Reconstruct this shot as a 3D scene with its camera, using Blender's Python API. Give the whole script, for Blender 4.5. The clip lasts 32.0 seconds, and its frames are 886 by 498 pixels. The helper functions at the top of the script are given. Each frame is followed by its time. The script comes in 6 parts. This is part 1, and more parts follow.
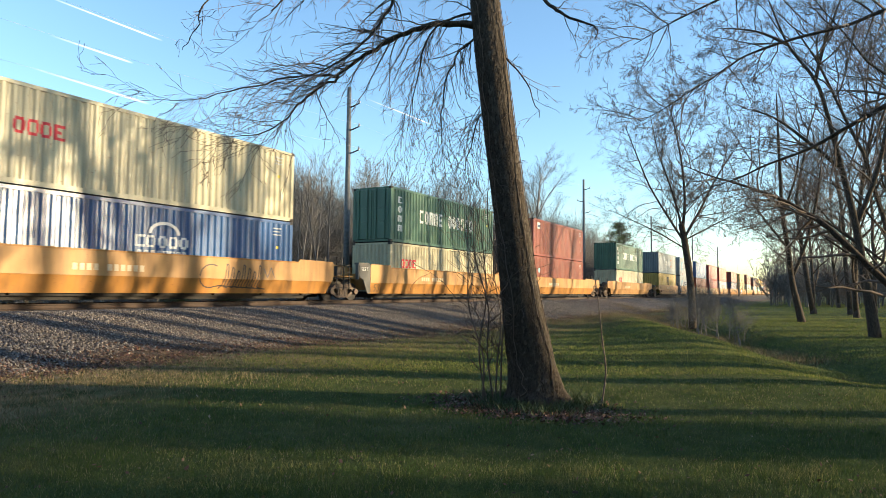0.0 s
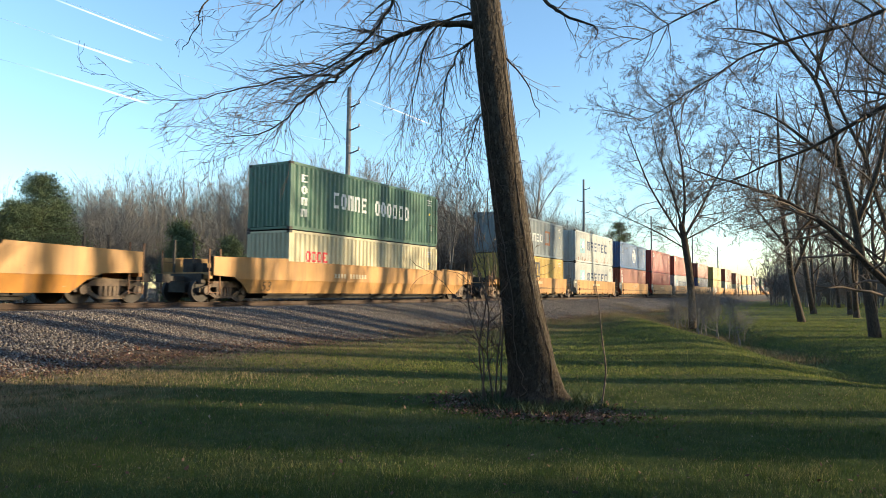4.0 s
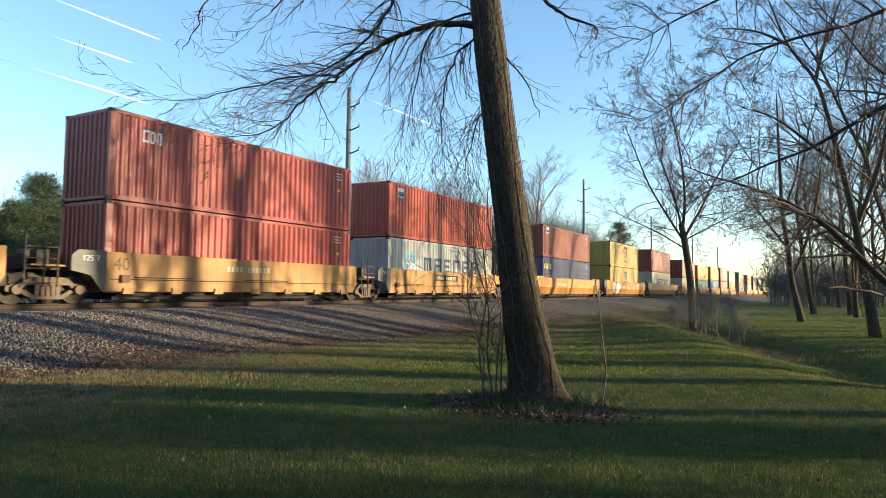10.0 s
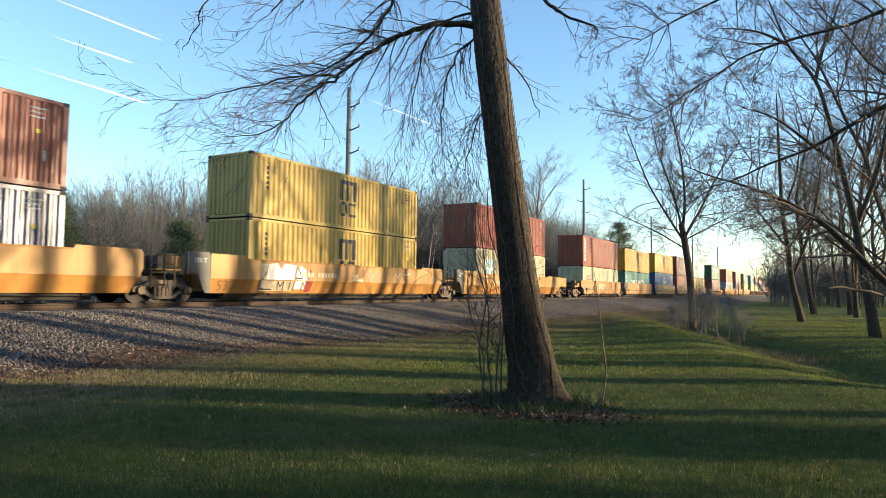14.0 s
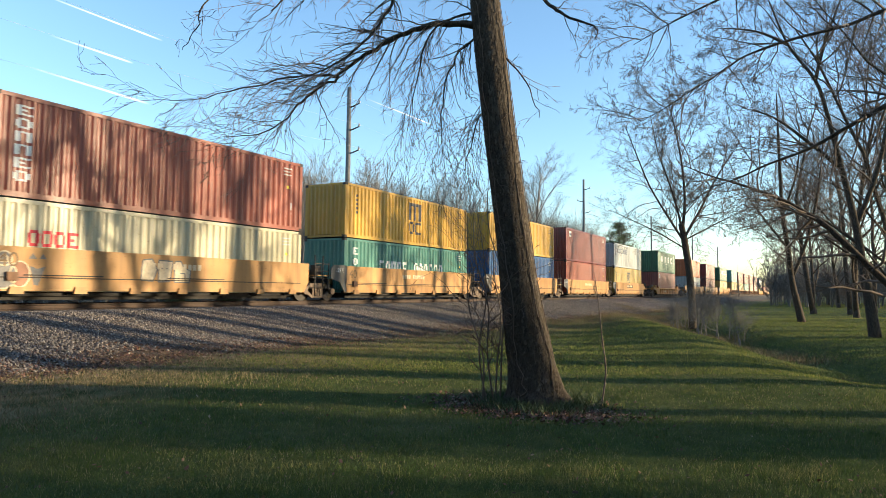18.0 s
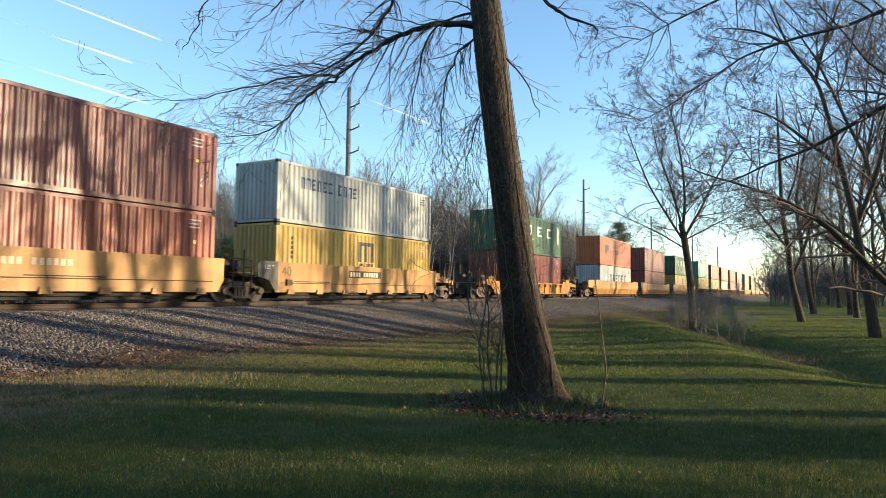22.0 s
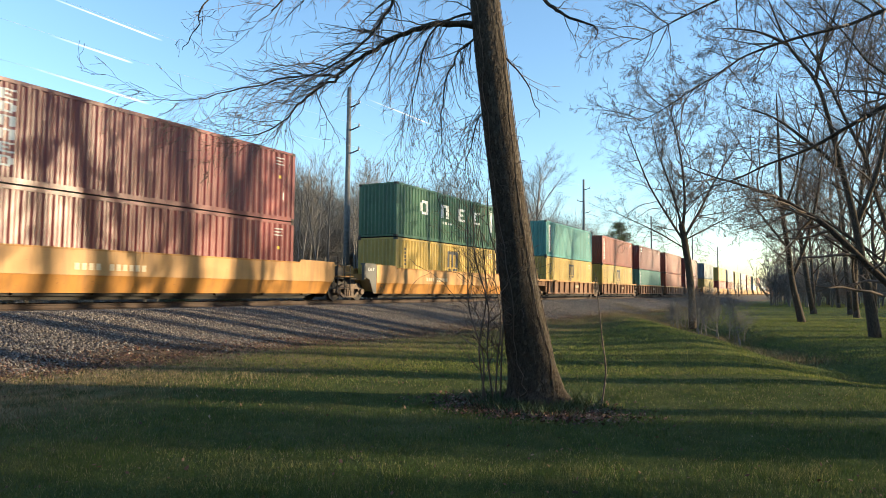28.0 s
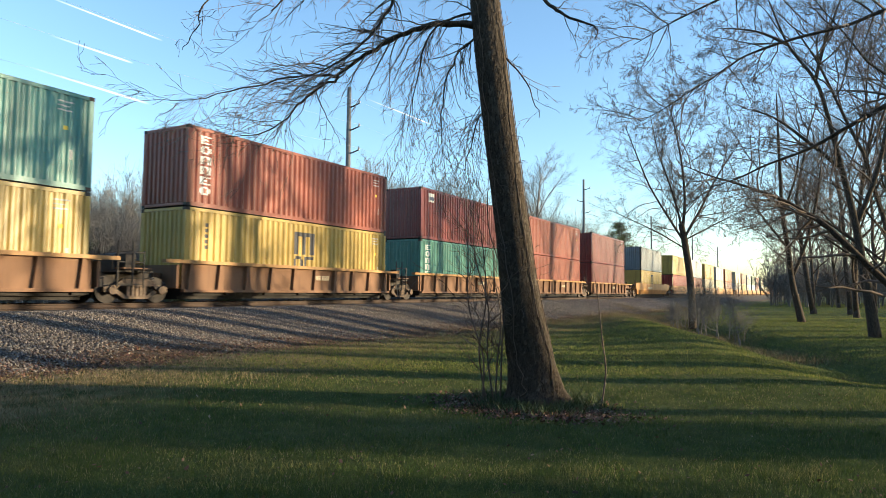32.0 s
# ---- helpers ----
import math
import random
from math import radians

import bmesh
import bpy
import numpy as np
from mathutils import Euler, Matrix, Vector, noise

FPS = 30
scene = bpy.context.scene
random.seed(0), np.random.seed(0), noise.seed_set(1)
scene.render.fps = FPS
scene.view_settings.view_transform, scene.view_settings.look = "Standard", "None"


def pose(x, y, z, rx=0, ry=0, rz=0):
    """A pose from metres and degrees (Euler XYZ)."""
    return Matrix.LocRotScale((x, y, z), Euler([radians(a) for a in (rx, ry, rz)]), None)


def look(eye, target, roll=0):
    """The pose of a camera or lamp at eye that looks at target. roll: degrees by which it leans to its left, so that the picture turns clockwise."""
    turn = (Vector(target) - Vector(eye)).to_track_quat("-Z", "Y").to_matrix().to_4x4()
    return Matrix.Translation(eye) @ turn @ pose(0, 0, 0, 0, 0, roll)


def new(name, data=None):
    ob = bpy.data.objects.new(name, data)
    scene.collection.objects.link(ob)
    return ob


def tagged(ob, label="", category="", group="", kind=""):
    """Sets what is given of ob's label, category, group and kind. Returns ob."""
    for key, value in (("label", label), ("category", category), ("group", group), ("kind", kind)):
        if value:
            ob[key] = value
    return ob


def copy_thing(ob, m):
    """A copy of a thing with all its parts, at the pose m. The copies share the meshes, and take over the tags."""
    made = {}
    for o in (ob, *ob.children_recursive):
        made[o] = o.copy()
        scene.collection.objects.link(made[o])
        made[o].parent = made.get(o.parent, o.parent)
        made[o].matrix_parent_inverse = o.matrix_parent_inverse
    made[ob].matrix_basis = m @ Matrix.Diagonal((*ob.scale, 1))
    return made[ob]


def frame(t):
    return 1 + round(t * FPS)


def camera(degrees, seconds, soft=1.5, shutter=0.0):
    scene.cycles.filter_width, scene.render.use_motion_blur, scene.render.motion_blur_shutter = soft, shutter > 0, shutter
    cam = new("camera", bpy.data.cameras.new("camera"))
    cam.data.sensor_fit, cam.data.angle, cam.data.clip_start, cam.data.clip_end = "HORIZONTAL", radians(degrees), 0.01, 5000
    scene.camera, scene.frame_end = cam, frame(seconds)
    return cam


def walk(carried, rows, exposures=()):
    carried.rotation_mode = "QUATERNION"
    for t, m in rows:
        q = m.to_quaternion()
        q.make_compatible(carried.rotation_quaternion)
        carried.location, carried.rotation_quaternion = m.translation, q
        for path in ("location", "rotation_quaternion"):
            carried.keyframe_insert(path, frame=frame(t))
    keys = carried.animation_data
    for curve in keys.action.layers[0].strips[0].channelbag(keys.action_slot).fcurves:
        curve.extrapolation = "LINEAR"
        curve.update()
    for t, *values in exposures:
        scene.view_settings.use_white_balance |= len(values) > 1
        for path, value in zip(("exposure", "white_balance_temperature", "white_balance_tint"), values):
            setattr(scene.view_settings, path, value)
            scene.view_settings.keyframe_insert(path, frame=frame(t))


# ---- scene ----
cam = camera(67.87, 32.0, soft=0.8, shutter=0.16)
EYE = Vector((0.0, 0.0, 1.55))
YAW, TILT = radians(29.894), radians(3.647)
AIM = Vector((math.cos(YAW) * math.cos(TILT), math.sin(YAW) * math.cos(TILT), math.sin(TILT)))
VIEW = look(EYE, EYE + AIM, 0.54)
walk(cam, [(0.0, VIEW), (32.0, VIEW)])

# ---- light: low evening sun from the right, a little behind the camera ----
SUN_AZ = Vector((0.42, -0.9075, 0.0)).normalized()
SUN_EL = radians(7.2)
TO_SUN = SUN_AZ * math.cos(SUN_EL) + Vector((0, 0, math.sin(SUN_EL)))
sun = new("sun", bpy.data.lights.new("sun", "SUN"))
sun.data.energy, sun.data.angle, sun.data.color = 3.5, radians(0.8), (1.0, 0.82, 0.53)
sun.matrix_world = look(TO_SUN * 200, (0, 0, 0))
scene.view_settings.exposure = 1.72

world = bpy.data.worlds.new("sky")
world.use_nodes = True
scene.world = world
wn, wl = world.node_tree.nodes, world.node_tree.links
sky = wn.new("ShaderNodeTexSky")
sky.sky_type, sky.sun_disc = "NISHITA", False
sky.sun_elevation = SUN_EL
sky.sun_rotation = math.atan2(SUN_AZ.x, SUN_AZ.y)
sky.altitude, sky.air_density, sky.dust_density, sky.ozone_density = 200, 1.0, 0.4, 2.5
wn["Background"].inputs["Strength"].default_value = 0.15
wl.new(sky.outputs[0], wn["Background"].inputs["Color"])

# ---- plan ----
RAIL = 1.06            # top of the rails above the lawn at the camera
NEAR = 19.21           # near side of the containers
MID = NEAR + 1.219     # middle of the track
SPEED = 12.6146        # metres a second, towards the camera's side
CL, CW, HC, ST = 12.192, 2.438, 2.896, 2.591


# ---- materials ----
def mat(name, rough=0.7, metal=0.0):
    m = bpy.data.materials.new(name)
    m.use_nodes = True
    b = m.node_tree.nodes["Principled BSDF"]
    b.inputs["Roughness"].default_value, b.inputs["Metallic"].default_value = rough, metal
    return m, m.node_tree.nodes, m.node_tree.links, b


def noise_tex(n, l, scale, detail=4, coord="Object", stretch=(1, 1, 1), rough=0.55):
    tc, mp, t = n.new("ShaderNodeTexCoord"), n.new("ShaderNodeMapping"), n.new("ShaderNodeTexNoise")
    mp.inputs["Scale"].default_value = stretch
    t.inputs["Scale"].default_value, t.inputs["Detail"].default_value, t.inputs["Roughness"].default_value = scale, detail, rough
    l.new(tc.outputs[coord], mp.inputs[0])
    l.new(mp.outputs[0], t.inputs["Vector"])
    return t.outputs["Fac"]


def ramp(n, l, fac, *stops):
    r = n.new("ShaderNodeValToRGB")
    e = r.color_ramp.elements
    while len(e) < len(stops):
        e.new(0.5)
    for k, (at, c) in zip(e, stops):
        k.position, k.color = at, (*c, 1)
    l.new(fac, r.inputs[0])
    return r.outputs[0]


def blend(n, l, fac, a, b, mode="MIX"):
    m = n.new("ShaderNodeMix")
    m.data_type, m.blend_type = "RGBA", mode
    for socket, v in ((m.inputs[0], fac), (m.inputs[6], a), (m.inputs[7], b)):
        if isinstance(v, (float, int)):
            socket.default_value = v
        elif isinstance(v, tuple):
            socket.default_value = (*v, 1)
        else:
            l.new(v, socket)
    return m.outputs[2]


def bump(n, l, b, fac, strength, dist=0.02):
    k = n.new("ShaderNodeBump")
    k.inputs["Strength"].default_value, k.inputs["Distance"].default_value = strength, dist
    l.new(fac, k.inputs["Height"])
    l.new(k.outputs[0], b.inputs["Normal"])


def paint(name, c, dirt=0.45, rough=0.5, dark=(0.10, 0.07, 0.05), start=0.5, gloss=0.28, dust=0.06):
    """Weathered paint: streaks of grime running down, blotches, rust specks."""
    m, n, l, b = mat(name, rough)
    streak = noise_tex(n, l, 1.0, 5, stretch=(3.2, 3.2, 0.22))
    blot = noise_tex(n, l, 0.7, 4)
    fine = noise_tex(n, l, 14, 3)
    faded = tuple(min(1, x * 1.25 + 0.012) for x in c)
    base = blend(n, l, ramp(n, l, blot, (0.35, (0, 0, 0)), (0.7, (1, 1, 1))), c, faded)
    grime = ramp(n, l, streak, (start, (0, 0, 0)), (0.78, (dirt,) * 3))
    base = blend(n, l, grime, base, dark)
    specks = ramp(n, l, fine, (0.66, (0, 0, 0)), (0.72, (dirt,) * 3))
    base = blend(n, l, specks, base, (0.14, 0.055, 0.025))
    l.new(base, b.inputs["Base Color"])
    b.inputs["Specular IOR Level"].default_value = gloss
    b.inputs["Sheen Weight"].default_value, b.inputs["Sheen Roughness"].default_value, b.inputs["Sheen Tint"].default_value = dust, 0.35, (0.9, 0.82, 0.68, 1)
    bump(n, l, b, fine, 0.12, 0.01)
    return m


def plain(name, c, rough=0.7, metal=0.0, var=0.25, scale=6):
    m, n, l, b = mat(name, rough, metal)
    f = noise_tex(n, l, scale, 5)
    lo, hi = tuple(x * (1 - var) for x in c), tuple(min(1, x * (1 + var)) for x in c)
    l.new(ramp(n, l, f, (0.3, lo), (0.7, hi)), b.inputs["Base Color"])
    bump(n, l, b, f, 0.2, 0.01)
    return m


def bark(name, lo, hi, moss=None, relief=0.04):
    """Scaly bark: short upright flakes, with broad blotches and pale lichen."""
    m, n, l, b = mat(name, 0.95)
    b.inputs["Specular IOR Level"].default_value = 0.15
    f = noise_tex(n, l, 16, 6, stretch=(1, 1, 0.4), rough=0.7)
    scales = noise_tex(n, l, 42, 5, stretch=(1, 1, 0.55), rough=0.75)
    g = noise_tex(n, l, 2.6, 5, rough=0.65)
    both = blend(n, l, 0.5, f, scales)
    c = ramp(n, l, both, (0.36, lo), (0.5, tuple(0.5 * (p + q) for p, q in zip(lo, hi))), (0.64, hi))
    if moss:
        c = blend(n, l, ramp(n, l, g, (0.46, (0, 0, 0)), (0.66, (0.75,) * 3)), c, moss)
        lichen = noise_tex(n, l, 7, 4, rough=0.7)
        c = blend(n, l, ramp(n, l, lichen, (0.6, (0, 0, 0)), (0.68, (0.55,) * 3)), c, tuple(0.05 + 1.1 * x for x in hi))
    l.new(c, b.inputs["Base Color"])
    bump(n, l, b, both, 0.9, relief)
    return m


COLOURS = {
    "cream": (0.39, 0.34, 0.215), "green": (0.038, 0.098, 0.060), "darkgreen": (0.017, 0.076, 0.034), "brown": (0.200, 0.036, 0.015),
    "red": (0.25, 0.024, 0.017), "maroon": (0.140, 0.021, 0.018), "grey": (0.18, 0.19, 0.195), "lightgrey": (0.31, 0.315, 0.295),
    "slate": (0.12, 0.14, 0.15), "yellow": (0.345, 0.225, 0.045), "blue": (0.010, 0.062, 0.180), "navy": (0.018, 0.026, 0.090),
    "gold": (0.40, 0.215, 0.018), "rustred": (0.29, 0.042, 0.018), "teal": (0.046, 0.165, 0.130), "turquoise": (0.050, 0.195, 0.170), "orange": (0.36, 0.085, 0.022), "white": (0.40, 0.40, 0.37)}
GLOSSY = {"blue": (0.29, 0.5), "navy": (0.32, 0.5), "maroon": (0.34, 0.4)}
PAINT = {k: paint("container_" + k, c, 0.6, GLOSSY.get(k, (0.4, 0))[0], tuple(x * 0.42 + 0.006 for x in c), 0.46, GLOSSY.get(k, (0, 0.4))[1], 0.09) for k, c in COLOURS.items()}
M_CAR = paint("car_yellow", (0.31, 0.135, 0.024), 0.65, 0.55, (0.11, 0.06, 0.03), start=0.43)
M_CARPALE = paint("car_pale_yellow", (0.35, 0.185, 0.062), 0.55, 0.55, (0.12, 0.065, 0.035), start=0.43)
M_CARTAN = paint("car_buff", (0.33, 0.17, 0.055), 0.55, 0.55, (0.13, 0.075, 0.04), start=0.43)
M_CARRUST = paint("car_rusty", (0.15, 0.075, 0.038), 0.7, 0.7, (0.09, 0.05, 0.03))
M_TRUCK = plain("truck_steel", (0.105, 0.066, 0.04), 0.7, 0.0, 0.4)
M_STEEL = plain("dark_steel", (0.032, 0.024, 0.018), 0.75, 0.0, 0.4)
# Grimy steel painted near-black, to hold the shade beneath the cars.
M_UNDER = plain("shaded_grimy_underframe", (0.014, 0.011, 0.009), 0.85, 0, 0.4)
M_WHEEL = plain("wheel_steel", (0.038, 0.03, 0.025), 0.8, 0.0)
M_RAIL = plain("rail_steel", (0.045, 0.026, 0.017), 0.85, 0.0)
M_TIE = plain("tie_wood", (0.085, 0.065, 0.05), 0.9, 0, 0.4, 12)
M_WHITE = plain("lettering_white", (0.60, 0.60, 0.57), 0.6, 0, 0.12)
M_WORN = plain("lettering_worn", (0.42, 0.42, 0.40), 0.6, 0, 0.3)
M_BLACK = plain("lettering_black", (0.03, 0.03, 0.035), 0.6, 0, 0.12)
M_REDL = plain("lettering_red", (0.6, 0.03, 0.04), 0.6, 0, 0.12)
M_BLUEL = plain("emblem_blue", (0.22, 0.38, 0.43), 0.6, 0, 0.12)
M_YELL = plain("lettering_yellow", (0.75, 0.55, 0.05), 0.6, 0, 0.12)
M_NAVYL = plain("lettering_navy", (0.04, 0.06, 0.11), 0.6, 0, 0.12)
M_RUSTL = plain("emblem_brown", (0.21, 0.075, 0.03), 0.6, 0, 0.12)
M_BARK = bark("bark_main", (0.017, 0.013, 0.010), (0.105, 0.083, 0.062), (0.042, 0.033, 0.025), 0.045)
M_BARK2 = bark("bark_grey", (0.022, 0.017, 0.013), (0.105, 0.08, 0.06))
M_BUD = plain("buds", (0.11, 0.055, 0.04), 0.9, 0, 0.3)
M_FLAKE = plain("bark_flake", (0.085, 0.067, 0.05), 0.95, 0, 0.5, 9)
M_TWIG = plain("twig_bark", (0.125, 0.09, 0.068), 0.9, 0, 0.3)
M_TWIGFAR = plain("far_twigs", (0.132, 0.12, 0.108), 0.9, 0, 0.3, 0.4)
M_POLE = plain("pole_wood", (0.15, 0.145, 0.14), 0.9, 0, 0.25)
M_NEEDLE = plain("pine_needles", (0.085, 0.108, 0.042), 0.8, 0, 0.45, 3)
M_WIRE = plain("wire", (0.35, 0.35, 0.36), 0.5, 0.4)


# ---- mesh helpers ----
def mesh_of(name, verts, faces, m, smooth=False):
    me = bpy.data.meshes.new(name)
    me.from_pydata(verts, [], faces)
    if m is not None:
        me.materials.append(m)
    if smooth:
        me.polygons.foreach_set("use_smooth", [True] * len(me.polygons))
    me.update()
    return me


def child(name, me, parent, m=None, label=""):
    o = new(name, me)
    o.parent = parent
    if m is not None:
        o.matrix_basis = m
    return tagged(o, label) if label else o


class Geo:
    """A plain list of verts and faces to which boxes, tubes and prisms are added."""
    def __init__(self):
        self.v, self.f = [], []

    def box(self, x0, x1, y0, y1, z0, z1):
        k = len(self.v)
        self.v += [(x, y, z) for x in (x0, x1) for y in (y0, y1) for z in (z0, z1)]
        self.f += [tuple(k + i for i in q) for q in ((0, 1, 3, 2), (4, 6, 7, 5), (0, 4, 5, 1), (2, 3, 7, 6), (0, 2, 6, 4), (1, 5, 7, 3))]
        return self

    def prism(self, outline, y0, y1):
        """An outline in x and z, extruded from y0 to y1."""
        k, n = len(self.v), len(outline)
        self.v += [(x, y0, z) for x, z in outline] + [(x, y1, z) for x, z in outline]
        self.f += [tuple(range(k + n - 1, k - 1, -1)), tuple(range(k + n, k + 2 * n))]
        self.f += [(k + i, k + (i + 1) % n, k + n + (i + 1) % n, k + n + i) for i in range(n)]
        return self

    def profile(self, outline, x0, x1):
        """An outline in y and z, extruded from x0 to x1."""
        k, n = len(self.v), len(outline)
        self.v += [(x0, y, z) for y, z in outline] + [(x1, y, z) for y, z in outline]
        self.f += [tuple(range(k, k + n)), tuple(range(k + 2 * n - 1, k + n - 1, -1))]
        self.f += [(k + (i + 1) % n, k + i, k + n + i, k + n + (i + 1) % n) for i in range(n)]
        return self

    def tube(self, pts, radii, n=5):
        k = len(self.v)
        for i, p in enumerate(pts):
            d = (pts[min(i + 1, len(pts) - 1)] - pts[max(i - 1, 0)]).normalized()
            a = d.cross(Vector((0.31, 0.9, 0.2)))
            a = a.normalized() if a.length > 1e-4 else Vector((1, 0, 0))
            b = d.cross(a)
            for j in range(n):
                q = p + (a * math.cos(2 * math.pi * j / n) + b * math.sin(2 * math.pi * j / n)) * radii[i]
                self.v.append(q[:])
        for i in range(len(pts) - 1):
            for j in range(n):
                s, t = k + i * n, (j + 1) % n
                self.f.append((s + j, s + t, s + n + t, s + n + j))
        self.f.append(tuple(range(k + n - 1, k - 1, -1)))
        self.f.append(tuple(range(k + (len(pts) - 1) * n, k + len(pts) * n)))
        return self

    def disc(self, c, r, y0, y1, n=20):
        return self.prism([(c[0] + r * math.cos(2 * math.pi * i / n), c[1] + r * math.sin(2 * math.pi * i / n)) for i in range(n)], y0, y1)

    def mesh(self, name, m, smooth=False):
        return mesh_of(name, self.v, self.f, m, smooth)


# ---- ground ----
DITCH_A, DITCH_D = Vector((17.0, -0.8)), Vector((0.936, 0.353))


def ground_z(x, y):
    """Height of the lawn, the ditch and the embankment; works on arrays."""
    w = 0.05 * np.sin(x * 0.33 + 1.0) * np.sin(y * 0.41) + 0.025 * np.sin(x * 1.1 + y * 0.7)
    w = w - 0.03 * np.exp(-((x - 9.2) ** 2 + (y - 3.45) ** 2) / 0.9)
    dx, dy = x - DITCH_A.x, y - DITCH_A.y
    along, off = dx * DITCH_D.x + dy * DITCH_D.y, dx * -DITCH_D.y + dy * DITCH_D.x
    gate = 1 / (1 + np.exp(np.clip(-(along + 3) / 1.5, -50, 50))) / (1 + np.exp(np.clip((along - 36) / 3, -50, 50)))
    bank = 1 / (1 + np.exp(np.clip(-(along - 4) / 2.0, -50, 50))) / (1 + np.exp(np.clip((along - 30) / 4, -50, 50)))
    w = w - 0.34 * np.exp(-(off / 1.5) ** 2) * gate + 0.28 * np.exp(-((off - 2.6) / 1.7) ** 2) * bank
    up = np.clip((y - 12.3) / (MID - 2.7 - 12.3), 0, 1) * np.clip((MID + 6.5 - y) / 3.8, 0, 1)
    up = up * up * (3 - 2 * up) * 0.45 + up * 0.55
    return w * (1 - up) + up * (RAIL - 0.18)


def axis(*runs):
    return np.concatenate([np.linspace(a, b, n, endpoint=False) for a, b, n in runs])


gx = np.concatenate([axis((-2500, -300, 8), (-300, -40, 20), (-40, 0, 60), (0, 60, 200), (60, 140, 120), (140, 700, 70), (700, 4200, 14)), [4200]])
gy = np.concatenate([axis((-2500, -300, 8), (-300, -40, 20), (-40, -8, 50), (-8, 30, 127), (30, 80, 25), (80, 400, 20), (400, 3000, 8)), [3000]])
GX, GY = np.meshgrid(gx, gy, indexing="ij")
GZ = ground_z(GX, GY)
nx, ny = len(gx), len(gy)
idx = np.arange(nx * ny).reshape(nx, ny)
quads = np.stack([idx[:-1, :-1], idx[1:, :-1], idx[1:, 1:], idx[:-1, 1:]], -1).reshape(-1, 4)

m_ground, n, l, b = mat("lawn_and_ballast", 0.95)
b.inputs["Specular IOR Level"].default_value = 0.1
pos = n.new("ShaderNodeTexCoord")
sep = n.new("ShaderNodeSeparateXYZ")
l.new(pos.outputs["Object"], sep.inputs[0])
big, mid, fine = noise_tex(n, l, 0.35, 4), noise_tex(n, l, 2.5, 5), noise_tex(n, l, 45, 4)
grass = blend(n, l, ramp(n, l, mid, (0.3, (0, 0, 0)), (0.75, (1, 1, 1))), (0.05, 0.072, 0.017), (0.105, 0.125, 0.032))
grass = blend(n, l, ramp(n, l, big, (0.42, (0, 0, 0)), (0.72, (0.5,) * 3)), grass, (0.165, 0.14, 0.065))
grass = blend(n, l, ramp(n, l, fine, (0.35, (0.55,) * 3), (0.65, (0, 0, 0))), grass, (0.014, 0.02, 0.006))
litter = blend(n, l, ramp(n, l, fine, (0.38, (0, 0, 0)), (0.62, (1, 1, 1))), (0.055, 0.038, 0.026), (0.20, 0.132, 0.085))
vor = n.new("ShaderNodeTexVoronoi")
vor.inputs["Scale"].default_value = 17
l.new(pos.outputs["Object"], vor.inputs["Vector"])
stone = blend(n, l, ramp(n, l, vor.outputs["Distance"], (0.25, (0, 0, 0)), (0.6, (1, 1, 1))), (0.19, 0.165, 0.14), (0.065, 0.053, 0.045))


def band(value, at, wide, wobble):
    k = n.new("ShaderNodeMath")
    k.operation = "MULTIPLY_ADD"
    l.new(mid if wobble < 2 else big, k.inputs[0])
    k.inputs[1].default_value = wobble
    l.new(value, k.inputs[2])
    r = n.new("ShaderNodeMapRange")
    r.inputs["From Min"].default_value, r.inputs["From Max"].default_value = at + wobble * 0.5 - wide, at + wobble * 0.5 + wide
    l.new(k.outputs[0], r.inputs["Value"])
    return r.outputs[0]


near_trunk = n.new("ShaderNodeVectorMath")
near_trunk.operation = "DISTANCE"
l.new(pos.outputs["Object"], near_trunk.inputs[0])
near_trunk.inputs[1].default_value = (8.75, 3.35, 0)
soil = n.new("ShaderNodeMath")
soil.operation = "MULTIPLY_ADD"
l.new(mid, soil.inputs[0])
soil.inputs[1].default_value = 1.1
l.new(near_trunk.outputs["Value"], soil.inputs[2])
grass = blend(n, l, ramp(n, l, soil.outputs[0], (0.75, (0.85,) * 3), (1.0, (0, 0, 0))), grass, litter)
worn = blend(n, l, ramp(n, l, mid, (0.4, (0, 0, 0)), (0.62, (1, 1, 1))), grass, (0.20, 0.155, 0.09))
c = blend(n, l, band(sep.outputs[1], 8.9, 1.1, 3.0), grass, worn)
c = blend(n, l, band(sep.outputs[1], 12.2, 0.6, 2.4), c, litter)
c = blend(n, l, band(sep.outputs[1], 13.3, 0.6, 1.9), c, stone)
c = blend(n, l, band(sep.outputs[1], 25.0, 1.0, 1.9), c, litter)
l.new(c, b.inputs["Base Color"])
bump(n, l, b, fine, 0.7, 0.05)
me = mesh_of("ground", np.stack([GX, GY, GZ], -1).reshape(-1, 3).tolist(), quads.tolist(), m_ground, True)
tagged(new("ground", me), "green spring lawn running up to a grey ballast bank", "ground", kind="structure")

